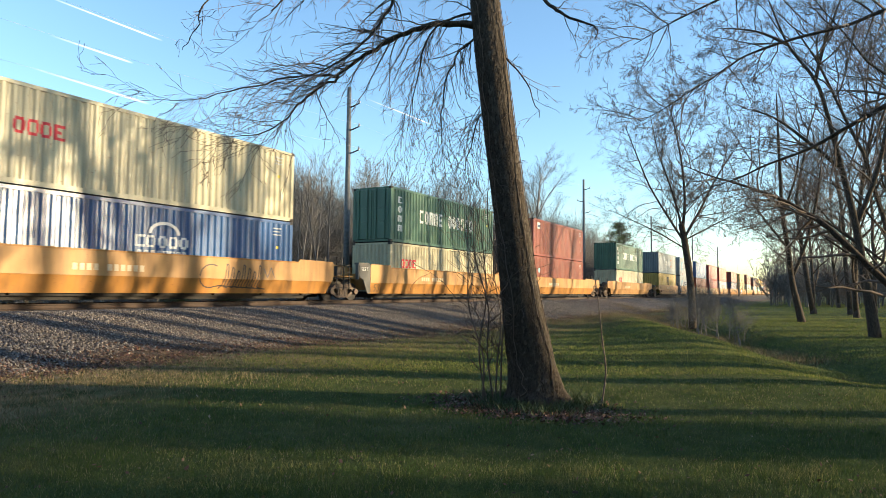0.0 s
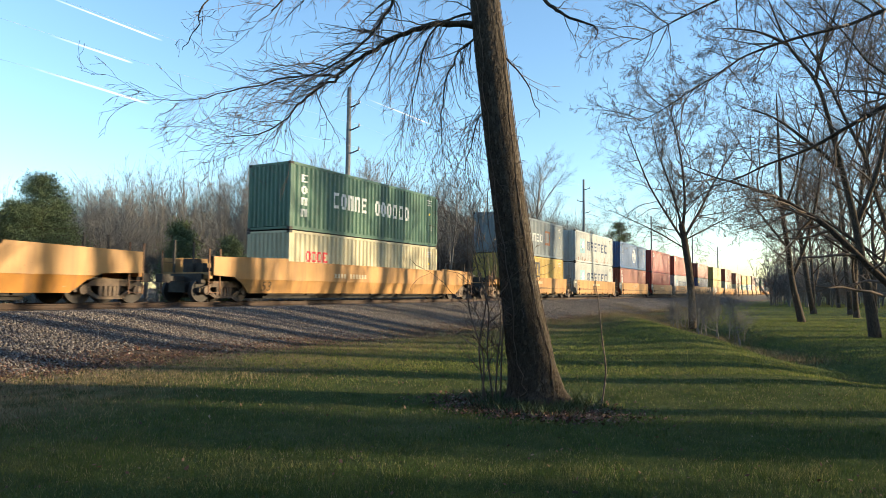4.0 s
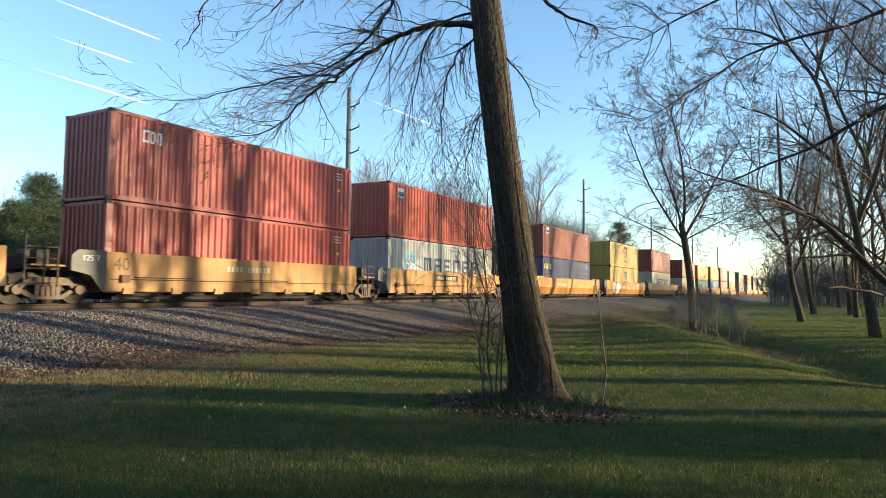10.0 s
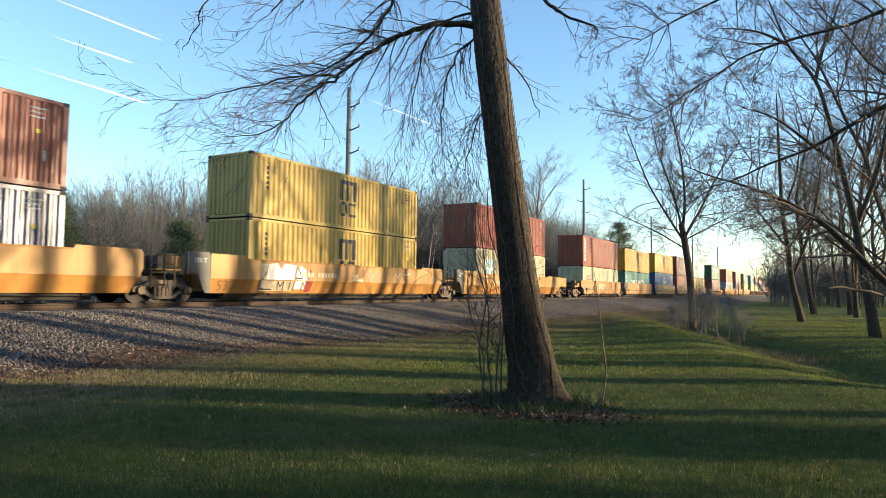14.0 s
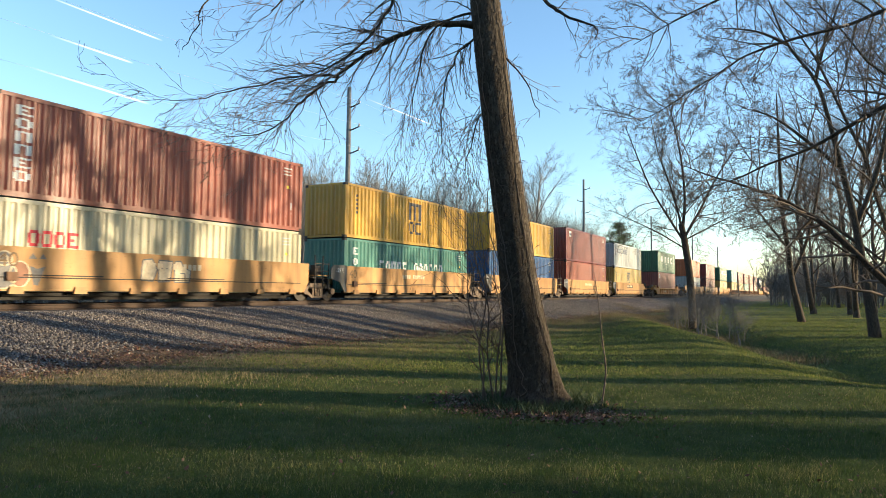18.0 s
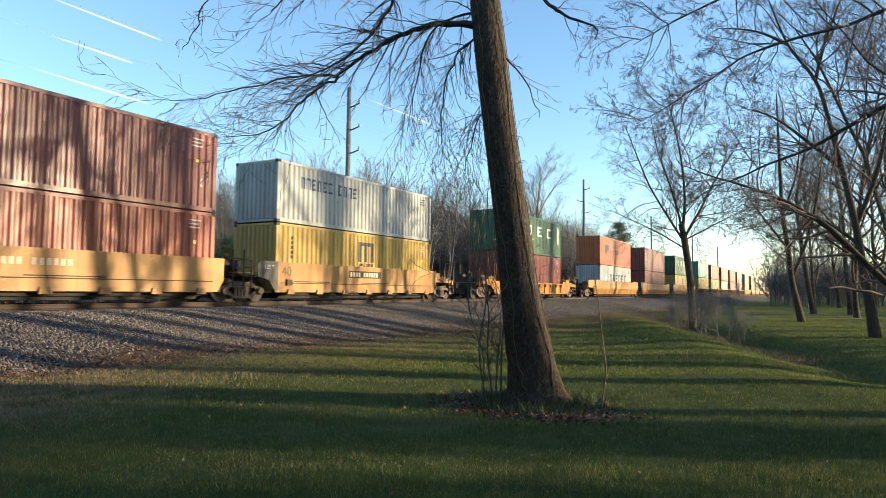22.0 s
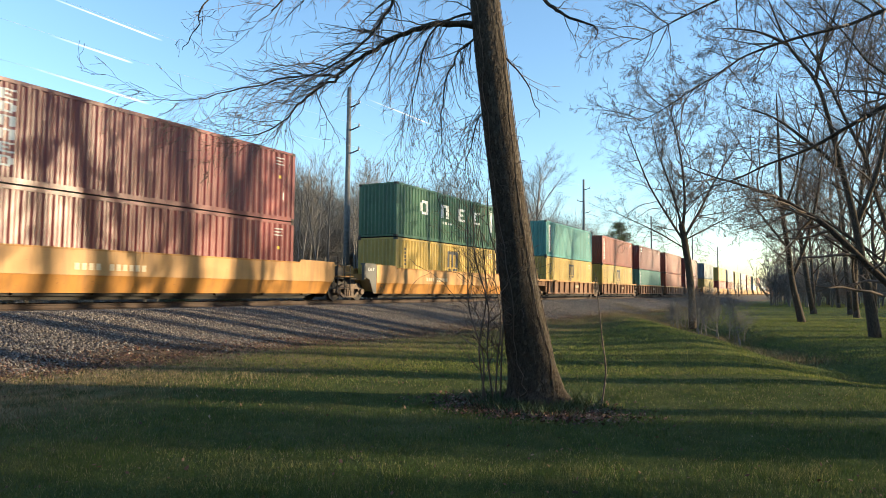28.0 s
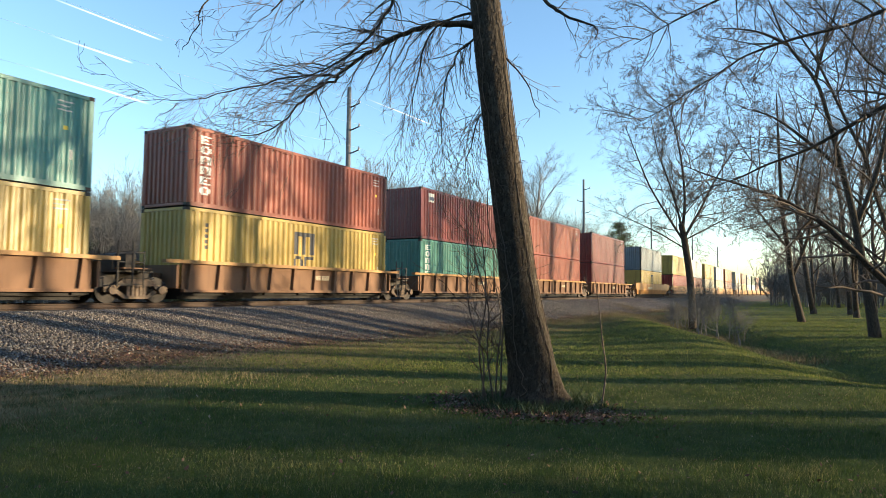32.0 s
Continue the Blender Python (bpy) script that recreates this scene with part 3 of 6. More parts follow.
def end_platform(car, x, s, m):
    """Deck, coupler, brake wheel stand, ladder and rails over an outer truck; s points outward."""
    a, b = sorted((x - s * 1.5, x + s * 0.95))
    child("end_deck", cached(("deck", s, m.name), lambda: Geo().box(a - x, b - x, -1.25, 1.25, 0.98, 1.08).box(a - x, b - x, -0.35, 0.35, 0.74, 0.98).box(*sorted((s * 0.8, s * 0.92)), -1.3, 1.3, 0.86, 1.1).mesh("end_deck", m)), car, pose(x, 0, 0))
    child("coupler", cached(("coupler", s), lambda: Geo().box(*sorted((s * 0.6, s * 1.85)), -0.1, 0.1, 0.76, 0.94).box(*sorted((s * 1.72, s * 2.05)), -0.19, 0.17, 0.7, 1.0).box(*sorted((s * 1.0, s * 1.06)), -0.5, -0.44, 0.35, 0.8).mesh("coupler", M_STEEL)), car, pose(x, 0, 0), "knuckle coupler with hanging air hose")
    g = Geo()
    g.box(s * 0.96 - 0.018, s * 0.96 + 0.018, -0.018, 0.018, 0.3, 1.95)
    g.box(s * 0.46 - 0.018, s * 0.46 + 0.018, -0.018, 0.018, 0.3, 1.95)
    for i in range(4):
        g.box(*sorted((s * 0.46, s * 0.96)), -0.012, 0.012, 0.34 + i * 0.38, 0.365 + i * 0.38)
    me = cached(("ladder", s), lambda: g.mesh("ladder", M_CARRUST))
    # Dark sill and draft-gear block, added to fill the shaded gap between cars.
    child("end_sill_shade_fill", cached(("endsill", s), lambda: Geo().box(*sorted((s * 0.95, s * 1.05)), -1.0, 1.0, 0.68, 1.04).box(*sorted((s * 0.5, s * 1.3)), -0.45, 0.45, 0.35, 0.74).mesh("end_sill_shade_fill", M_STEEL)), car, pose(x, 0, 0))
    for y in (-1.3, 1.3):
        child("ladder", me, car, pose(x, y, 0))
    child("air_reservoir", cached(("tank", s), lambda: Geo().profile([(-0.75 + 0.24 * math.cos(k * math.pi / 5), 1.34 + 0.24 * math.sin(k * math.pi / 5)) for k in range(10)], -0.55, 0.4).mesh("air_reservoir", M_TRUCK)), car, pose(x - s * 0.6, 0, 0), "rusty brown air tank")
    child("valve_box", cached(("valve", s), lambda: Geo().box(-0.2, 0.2, 0.2, 0.75, 1.08, 1.62).box(-0.1, 0.1, -0.25, 0.2, 1.08, 1.45).mesh("valve_box", M_STEEL)), car, pose(x + s * 0.25, 0, 0))
    child("step_box", cached(("steps", s, m.name), lambda: Geo().box(*sorted((-s * 1.45, -s * 0.55)), -1.26, -0.7, 1.08, 1.5).box(*sorted((-s * 0.5, s * 0.1)), -1.26, -0.9, 1.08, 1.3).mesh("step_box", m)), car, pose(x, 0, 0))
    for px in (0.96, 0.1):
        child("corner_post", cached("end_post", lambda: Geo().box(-0.03, 0.03, -0.03, 0.03, 1.08, 2.3).mesh("corner_post", M_STEEL)), car, pose(x + s * px, 0.6, 0))
    child("brake_stand", cached(("brake", s), lambda: Geo().box(-0.06, 0.06, -0.06, 0.06, 1.08, 1.75).box(-0.16, 0.16, 0.07, 0.12, 1.5, 1.82).box(-0.25, 0.2, -0.6, -0.2, 1.08, 1.4).box(0.2, 0.5, 0.3, 0.75, 1.08, 1.32).mesh("brake_stand", M_STEEL)), car, pose(x - s * 0.35, 0, 0))


def side_53(m, l_end, r_end):
    """Tall two-tone side; l_end and r_end: how far it reaches, out over an outer truck where that is past 9 m."""
    def build():
        def end(s, reach):
            if reach > 9:
                return [(s * 8.3, 0.33), (s * 8.75, 0.72), (s * 9.2, 0.94), (s * reach, 0.98), (s * reach, 1.66), (s * (CL / 2 + 0.25), 1.76), (s * (CL / 2 + 0.2), 1.65)]
            if reach < 8.3:
                return [(s * (reach - 0.06), 0.33), (s * reach, 0.86), (s * reach, 1.76), (s * (CL / 2 + 0.25), 1.76), (s * (CL / 2 + 0.2), 1.65)]
            return [(s * (reach - 0.35), 0.33), (s * (reach - 0.1), 0.9), (s * reach, 1.15), (s * reach, 1.62), (s * (reach - 0.1), 1.74), (s * (CL / 2 + 0.25), 1.76), (s * (CL / 2 + 0.2), 1.65)]
        g = Geo()
        outline = end(1, r_end) + end(-1, l_end)[::-1]
        def cut(low):
            """The outline's part below or above the fold."""
            out = []
            for (xa, za), (xb, zb) in zip(outline, outline[1:] + outline[:1]):
                if (za <= 0.86) == low or za == 0.86:
                    out.append((xa, za))
                if (za - 0.86) * (zb - 0.86) < 0:
                    out.append((xa + (xb - xa) * (0.86 - za) / (zb - za), 0.86))
            return out
        low, flange, bottom = Geo().prism(cut(True), -0.03, 0.03), Geo(), Geo()
        bottom.box(-7.6, 7.6, -0.04, 0.12, 0.33, 0.39)
        for part in (low, bottom):
            part.v = [(x, y + max(0, 0.86 - z) * 0.28, z) for x, y, z in part.v]
        g.prism(cut(False), -0.07, -0.01)
        flange.box(-CL / 2 - 0.15, CL / 2 + 0.15, -0.085, 0.1, 1.6, 1.655)
        # On yellow cars the upper plate is a paler yellow than the lower.
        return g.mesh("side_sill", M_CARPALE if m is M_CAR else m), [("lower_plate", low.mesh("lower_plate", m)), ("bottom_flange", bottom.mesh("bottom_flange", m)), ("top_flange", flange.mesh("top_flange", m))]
    return cached(("side53", m.name, l_end, r_end), build)


def side_40(m, l_end, r_end):
    def build():
        g = Geo()
        g.prism([(-6.25, 0.38), (6.15, 0.38), (6.42, 0.8), (6.42, 1.58), (-6.25, 1.58)], -0.03, 0.03)
        return g.mesh("side_sill", m), [("top_flange", Geo().box(-6.25, 6.42, -0.05, 0.08, 1.53, 1.6).mesh("top_flange", m))]
    return cached(("side40", m.name), build)


def side_low(m, l_end, r_end):
    def build():
        g = Geo()
        g.prism([(-7.3, 0.33), (7.3, 0.33), (7.55, 0.62), (7.8, 0.8), (8.15, 0.92), (l_end, 0.97), (l_end, 1.17), (-l_end, 1.17), (-l_end, 0.97), (-8.15, 0.92), (-7.8, 0.8), (-7.55, 0.62)], 0.0, 0.04)
        return g.mesh("side_sill", m), [("top_flange", Geo().box(-7.9, 7.9, -0.09, 0.1, 1.08, 1.19).mesh("top_flange", m)), ("bottom_flange", Geo().box(-7.2, 7.2, -0.08, 0.1, 0.33, 0.42).mesh("bottom_flange", m)),
            ("container_guide", Geo().box(-6.5, -5.9, -0.09, 0.1, 1.19, 1.36).mesh("container_guide", m)), ("container_guide", Geo().box(5.9, 6.5, -0.09, 0.1, 1.19, 1.36).mesh("container_guide", m))]
    return cached(("sidelow", m.name, l_end), build)


def side_rib(m, l_end, r_end):
    def build():
        g = Geo()
        g.box(-6.2, 6.2, 0.1, 0.13, 0.4, 1.4)
        return g.mesh("side_sill", m), [("bottom_flange", Geo().box(-6.2, 6.2, -0.04, 0.14, 0.36, 0.46).mesh("bottom_flange", m))]
    return cached(("siderib", m.name), build)


SIDES = {"w53": side_53, "w40": side_40, "low": side_low, "rib": side_rib}


def well_car(kind, m, pitch, first, last):
    what = {"w53": "long well car with smooth tall sides", "w40": "short well car with tabbed sides", "low": "low-sided well car with ribbed sills", "rib": "well car with deep ribbed sides"}[kind]
    tone = {"car_yellow": "dirty yellow", "car_buff": "sun-bleached buff", "car_rusty": "rusty brown"}[m.name]
    car = tagged(new("well_car"), tone + " " + what + " on the rails", "rail car", "cars of the train")
    art = {"w53": 8.6, "w40": 6.4, "low": 7.6, "rib": 6.9}[kind]
    l_end, r_end = (pitch / 2 + 0.85 if first else min(art, 8.05)), (pitch / 2 + 0.85 if last else art)
    near_side = None
    for y, turn in ((-1.36, 0), (1.36, 180)):
        le, re = (l_end, r_end) if turn == 0 else (r_end, l_end)
        plate, pieces = SIDES[kind](m, le, re)
        side = child("side_sill", plate, car, pose(0, y, 0, 0, 0, turn))
        for name, me in pieces:
            child(name, me, side)
        near_side = near_side or side
        if kind == "w53" and not first and turn == 0:
            shroud = child("end_shroud", cached("shroud53", lambda: Geo().prism([(-8.95, 1.12), (-8.62, 1.0), (-8.3, 0.34), (-8.06, 0.34), (-8.06, 1.72), (-8.95, 1.72)], -0.06, -0.02).box(-9.05, -8.99, -0.07, 0.1, 1.0, 1.75).box(-8.95, -8.1, -0.03, 0.25, 1.72, 1.8).mesh("end_shroud", M_SHROUD)), side, None, "dark grey shroud over the truck")
            child("load_mark", cached("load_text", lambda: digits("125 T", 0.24, M_WHITE)), shroud, pose(-8.8, -0.063, 1.42, 90), "white load lettering")
        if kind == "w40":
            tab = cached(("tab", m.name), lambda: Geo().prism([(-0.2, 0.30), (0.2, 0.30), (0.16, 0.5), (-0.16, 0.5)], -0.1, -0.028).mesh("tab", m))
            for i in range(7):
                child("tab", tab, side, pose(-5.4 + i * 1.8, 0, 0))
            rod = cached("brake_rod", lambda: Geo().box(-6.0, 5.9, -0.06, -0.04, 0.74, 0.77).box(-5.2, -2.9, -0.07, -0.04, 0.81, 0.84).box(-0.6, 1.8, -0.07, -0.04, 0.81, 0.84).mesh("brake_rod", M_STEEL))
            child("brake_rod", rod, side)
            child("brake_lever", cached("brake_lever", lambda: Geo().box(-0.12, 0.16, -0.14, -0.03, 0.66, 0.9).mesh("brake_lever", M_CARRUST)), side, pose(-5.55, 0, 0))
            skin = m if first else M_SHROUD
            child("end_shroud", cached(("shroud", skin.name), lambda: Geo().prism([(-7.25, 1.0), (-6.65, 0.86), (-6.3, 0.42), (-6.16, 0.42), (-6.16, 1.62), (-7.05, 1.62), (-7.25, 1.45)], -0.07, -0.02).mesh("end_shroud", skin)), side, None, "shroud over the truck")
            if not first:
                child("load_mark", cached("load_text", lambda: digits("125 T", 0.24, M_WHITE)), side, pose(-6.93, -0.073, 1.3, 90), "white load lettering")
            if last:
                child("number_panel", cached("number_panel", lambda: Geo().box(-0.1, 2.45, -0.034, 0.0, -0.06, 0.27).mesh("number_panel", M_STEEL)), side, pose(-1.4, 0, 1.12), "black panel behind the number")
        if kind == "low":
            rib = cached(("lowrib", m.name), lambda: Geo().box(-0.05, 0.05, -0.07, 0.0, 0.42, 1.08).prism([(-0.05, 0.86), (0.05, 0.86), (0.05, 1.08), (-0.05, 1.08)], -0.16, -0.07).mesh("rib", m))
            for i in range(10):
                child("rib", rib, side, pose(-5.4 + i * 1.2, 0, 0))
        if kind == "rib":
            beam = cached(("beam", l_end, r_end), lambda: Geo().box(-le - 0.1, re + 0.1, -0.1, 0.14, 1.36, 1.48).mesh("top_beam", M_CARTAN))
            child("top_beam", beam, side, None, "worn yellow top beam")
            rib = cached("deeprib", lambda: Geo().prism([(-0.14, 0.46), (0.14, 0.46), (0.05, 1.36), (-0.05, 1.36)], -0.03, 0.1).mesh("rib", M_CARRUST))
            for i in range(10):
                child("rib", rib, side, pose(-5.9 + i * 1.31, 0, 0))
        mark = {"w53": (0.35, 2.4, 1.02, M_WHITE), "w40": (-1.4, 2.2, 1.12, M_WHITE), "low": (-3.2, 1.7, 0.62, M_WHITE), "rib": (0.6, 0.9, 0.9, M_WHITE)}[kind]
        x = mark[0] - CL / 2 + 2.4 if kind == "w53" else mark[0]
        for i in (0, 1, 2, 3, 5, 6, 7, 8, 9, 10):
            child("number_bar", cached(("nb", mark[1]), lambda: Geo().box(0, mark[1] * 0.062, -0.005, 0.01, 0, 0.2).mesh("number_bar", M_FADED)), side, pose(x + i * mark[1] * 0.092, -0.075 if kind == "w53" else -0.036, mark[2]), "faded white number marks")
        if kind in ("w53", "w40"):
            child("length_mark", cached(kind + "num", lambda: digits("53" if kind == "w53" else "40")), side, pose(-7.72, 0.075, 0.43, 105.6) if kind == "w53" else pose(-5.9, -0.036, 1.05, 90), "faded black numerals")
    half = art
    child("well_floor", cached(("wfloor", kind), lambda: well_floor(min(half, 8.0), {"rib": 0.475, "w53": 0.395, "low": 0.455}.get(kind, 0.34))), car)
    for s, reach in ((-1, l_end), (1, r_end)):
        child("end_bulkhead", cached(("bulk", m.name), lambda: Geo().box(-0.05, 0.05, -1.3, 1.3, 0.5, 1.3).box(-0.35, 0.35, -0.5, 0.5, 0.72, 1.02).mesh("end_bulkhead", m)), car, pose(s * (half - 0.5), 0, 0))
        end = pitch / 2 * s
        arm = cached(("arm", round(pitch / 2 - half, 2), s), lambda: Geo().box(*sorted((s * -(pitch / 2 - half) - s * 0.3, s * 0.15)), -0.4, 0.4, 0.74, 1.0).box(*sorted((-s * 0.6, 0)), -1.05, 1.05, 1.0, 1.06).mesh("draft_arm", M_STEEL))
        child("draft_arm", arm, car, pose(end, 0, 0))
    truck(car, -pitch / 2)
    if first:
        end_platform(car, -pitch / 2, -1, m)
    if last:
        truck(car, pitch / 2)
        end_platform(car, pitch / 2, 1, m)
    else:
        for y in (-1.03, 1.03):
            child("end_walkway", cached(("walk", m.name), lambda: Geo().box(-0.5, 0.5, -0.22, 0.22, 1.1, 1.15).mesh("end_walkway", m)), car, pose(pitch / 2, y, 0))
        child("handrail", cached("handrail", lambda: Geo().box(-0.52, -0.48, -0.02, 0.02, 0.5, 2.0).box(0.0, 0.04, -0.02, 0.02, 0.5, 2.0).box(0.4, 0.44, -0.02, 0.02, 0.5, 1.7).box(-0.5, 0.42, -0.02, 0.02, 1.62, 1.66).box(-0.5, 0.42, -0.02, 0.02, 1.3, 1.33).box(-0.5, 0.42, -0.02, 0.02, 0.6, 0.63).mesh("handrail", M_STEEL)), car, pose(pitch / 2 - 0.2, -1.26, 0))
        child("air_gear", cached("gear", lambda: Geo().box(-0.4, 0.3, -0.5, 0.5, 1.06, 1.4).box(-0.2, 0.15, -0.9, -0.55, 1.1, 1.6).disc((0.25, 1.5), 0.16, 0.2, 0.8, 12).mesh("air_gear", M_STEEL)), car, pose(pitch / 2, 0, 0))
    return car, near_side


def digits(text, size=0.56, m=None):
    """Flat lettering as a curve, lying in the xy plane."""
    c = bpy.data.curves.new("numerals", "FONT")
    c.body, c.size, c.extrude = text, size, 0.002
    c.materials.append(m or M_NUM)
    return c


def well_floor(half, top=0.34):
    g = Geo()
    for i in range(7):
        x = -half + 1.0 + i * (2 * half - 2) / 6
        g.box(x - 0.25, x + 0.25, -1.2, 1.2, 0.27, top)
    # The wide centre box keeps the gap under the sills dark.
    return g.box(-half + 0.8, half - 0.8, -1.1, -0.9, 0.24, 0.33).box(-half + 0.8, half - 0.8, 0.9, 1.1, 0.24, 0.33).box(-half + 0.8, half - 0.8, -0.9, 0.9, 0.12, 0.32).mesh("well_floor", M_UNDER)


M_SHROUD = paint("shroud_grey", (0.08, 0.075, 0.066), 0.5)
M_FADED = plain("faded_white", (0.50, 0.40, 0.26), 0.7, 0, 0.2)
M_NUM = plain("faded_black", (0.13, 0.075, 0.03), 0.7, 0, 0.2)
# x of the stack's -x end at 0 s; car kind, paint, pitch, first, last; upper box, lower box: colour, height, doors at the -x end, marks
Y, T, B = M_CAR, M_CARTAN, M_CARRUST
CONSIST = [
    (-11.0, "w53", Y, 19.4, 1, 0, ("brown", HC, 0, ""), ("blue", HC, 0, "arch")),
    (8.54, "w53", Y, 19.4, 0, 0, ("cream", HC, 0, "redmark"), ("blue", HC, 0, "arch")),
    (27.98, "w53", Y, 19.4, 0, 0, ("green", HC, 1, "longmark"), ("cream", ST, 0, "redmark")),
    (47.42, "w53", Y, 19.4, 0, 1, ("brown", HC, 0, "badge"), ("brown", HC, 0, "disc")),
    (71.0, "w53", T, 18.6, 1, 1, ("green", HC, 0, "longmark"), ("cream", ST, 0, "redmark")),
    (92.44, "w40", T, 15.35, 1, 0, ("slate", HC, 0, "emblemframe"), ("yellow", HC, 0, "emblemlow")),
    (107.87, "w40", T, 15.35, 0, 0, ("lightgrey", HC, 0, "starold"), ("lightgrey", HC, 0, "starlow")),
    (123.13, "w40", T, 15.35, 0, 0, ("blue", HC, 0, "globe"), ("brown", HC, 0, "column")),
    (138.57, "w40", T, 15.35, 0, 0, ("red", HC, 0, "threemark"), ("red", HC, 0, "plain")),
    (153.94, "w40", T, 15.35, 0, 1, ("rustred", HC, 0, "badge"), ("lightgrey", HC, 0, "starlow")),
    (175.54, "w53", Y, 19.4, 1, 0, ("brown", ST, 0, "badge"), ("navy", HC, 0, "yellowmark")),
    (194.91, "w53", Y, 19.4, 0, 0, ("yellow", ST, 0, "emblemtwo"), ("yellow", HC, 0, "emblemlow")),
    (214.29, "w53", Y, 19.4, 0, 1, ("brown", HC, 0, "plain"), ("cream", HC, 0, "starlow")),
    (236.14, "w40", T, 15.35, 1, 0, ("brown", HC, 0, "column"), ("cream", ST, 0, "redmark")),
    (251.27, "w40", T, 15.35, 0, 0, ("gold", ST, 0, "emblemtwo"), ("teal", ST, 0, "longlow")),
    (266.72, "w40", T, 15.35, 0, 0, ("gold", ST, 0, "emblemtwo"), ("blue", HC, 0, "arch")),
    (281.98, "w40", T, 15.35, 0, 0, ("maroon", HC, 0, "badge"), ("brown", HC, 0, "plain")),
    (297.31, "w40", T, 15.35, 0, 1, ("lightgrey", ST, 0, "starline"), ("yellow", HC, 0, "emblemlow")),
    (318.99, "low", Y, 17.2, 1, 1, ("darkgreen", HC, 0, "widemark"), ("maroon", HC, 0, "badge")),
    (342.55, "w53", Y, 19.4, 1, 0, ("orange", HC, 0, "squaremark"), ("lightgrey", HC, 0, "starlow")),
    (361.82, "w53", Y, 19.4, 0, 0, ("maroon", HC, 0, "column"), ("maroon", HC, 0, "plain")),
    (381.69, "w53", Y, 19.4, 0, 1, ("darkgreen", HC, 0, "widemark"), ("yellow", HC, 0, "emblemlow")),
    (403.37, "rib", B, 15.5, 1, 0, ("turquoise", HC, 0, "panelcol"), ("yellow", HC, 0, "emblemlow")),
    (419.02, "rib", B, 15.5, 0, 0, ("brown", HC, 0, "column"), ("yellow", HC, 0, "emblemlow")),
    (434.6, "rib", B, 15.5, 0, 0, ("maroon", HC, 0, "badge"), ("teal", HC, 0, "column")),
    (450.2, "rib", B, 15.5, 0, 0, ("brown", HC, 0, "plain"), ("brown", HC, 0, "")),
    (465.9, "rib", B, 15.5, 0, 1, ("maroon", HC, 0, "plain"), ("maroon", HC, 0, "")),
    (486.0, "w53", Y, 17.5, 1, 1, ("slate", HC, 0, ""), ("yellow", HC, 0, "emblemlow")),
    (506.0, "w40", T, 15.45, 1, 0, ("yellow", HC, 0, ""), ("red", HC, 0, "")),
    (521.5, "w40", T, 15.45, 0, 0, ("lightgrey", HC, 0, ""), ("brown", HC, 0, "")),
    (537.0, "w40", T, 15.45, 0, 0, ("yellow", HC, 0, ""), ("cream", HC, 0, "")),
    (552.4, "w40", T, 15.45, 0, 0, ("lightgrey", HC, 0, ""), ("cream", HC, 0, "")),
    (567.9, "w40", T, 15.45, 0, 1, ("orange", HC, 0, ""), ("maroon", HC, 0, "")),
]


# ---- spray paint on some of the cars ----
M_SPRAYDARK = plain("spray_dark", (0.055, 0.035, 0.025), 0.6, 0, 0.3)
M_SPRAYGREY = plain("spray_grey", (0.12, 0.11, 0.105), 0.6, 0, 0.3)
M_SPRAYPALE = plain("spray_pale", (0.50, 0.40, 0.26), 0.6, 0, 0.25)
M_SPRAYWHITE = plain("spray_white", (0.66, 0.61, 0.56), 0.6, 0, 0.2, 3)
M_SPRAYRED = plain("spray_red", (0.20, 0.018, 0.015), 0.6, 0, 0.3)
M_SPRAYPINK = plain("spray_pink", (0.46, 0.16, 0.075), 0.6, 0, 0.3)


def on_plate(z, lift, flat):
    """How far out the plate's face stands at this height."""
    return (-0.03 if flat else -0.07 if z >= 0.86 else -0.03 + (0.86 - z) * 0.28) - lift


def sprayed(side, label, m, strokes=(), fills=(), wide=0.05, flat=False, lift=0.003):
    """Strokes and filled shapes painted on a car's side, as thin skins on the plate."""
    for line in strokes:
        g = Geo()
        for (xa, za), (xb, zb) in zip(line, line[1:]):
            k = max(1, int(abs(zb - za) / 0.12))
            d = math.hypot(xb - xa, zb - za) or 1
            ox, oz = -(zb - za) / d * wide / 2, (xb - xa) / d * wide / 2
            for i in range(k):
                u, w = i / k, (i + 1) / k
                q = [(xa + (xb - xa) * e + s * ox, za + (zb - za) * e + s * oz) for e, s in ((u, -1), (w, -1), (w, 1), (u, 1))]
                n0 = len(g.v)
                g.v += [(x, on_plate(z, lift + 0.002, flat), z) for x, z in q]
                g.f.append((n0, n0 + 1, n0 + 2, n0 + 3))
        child("graffiti_stroke", g.mesh("graffiti_stroke", m), side, None, label)
    for shape in fills:
        g = Geo()
        g.v = [(x, on_plate(z, lift, flat), z) for x, z in shape]
        g.f = [tuple(range(len(shape)))]
        child("graffiti_patch", g.mesh("graffiti_patch", m), side, None, label)


def ring(x, z, rx, rz, n=14, a0=0.0, a1=360.0):
    return [(x + rx * math.cos(radians(a0 + (a1 - a0) * i / n)), z + rz * math.sin(radians(a0 + (a1 - a0) * i / n))) for i in range(n + 1)]


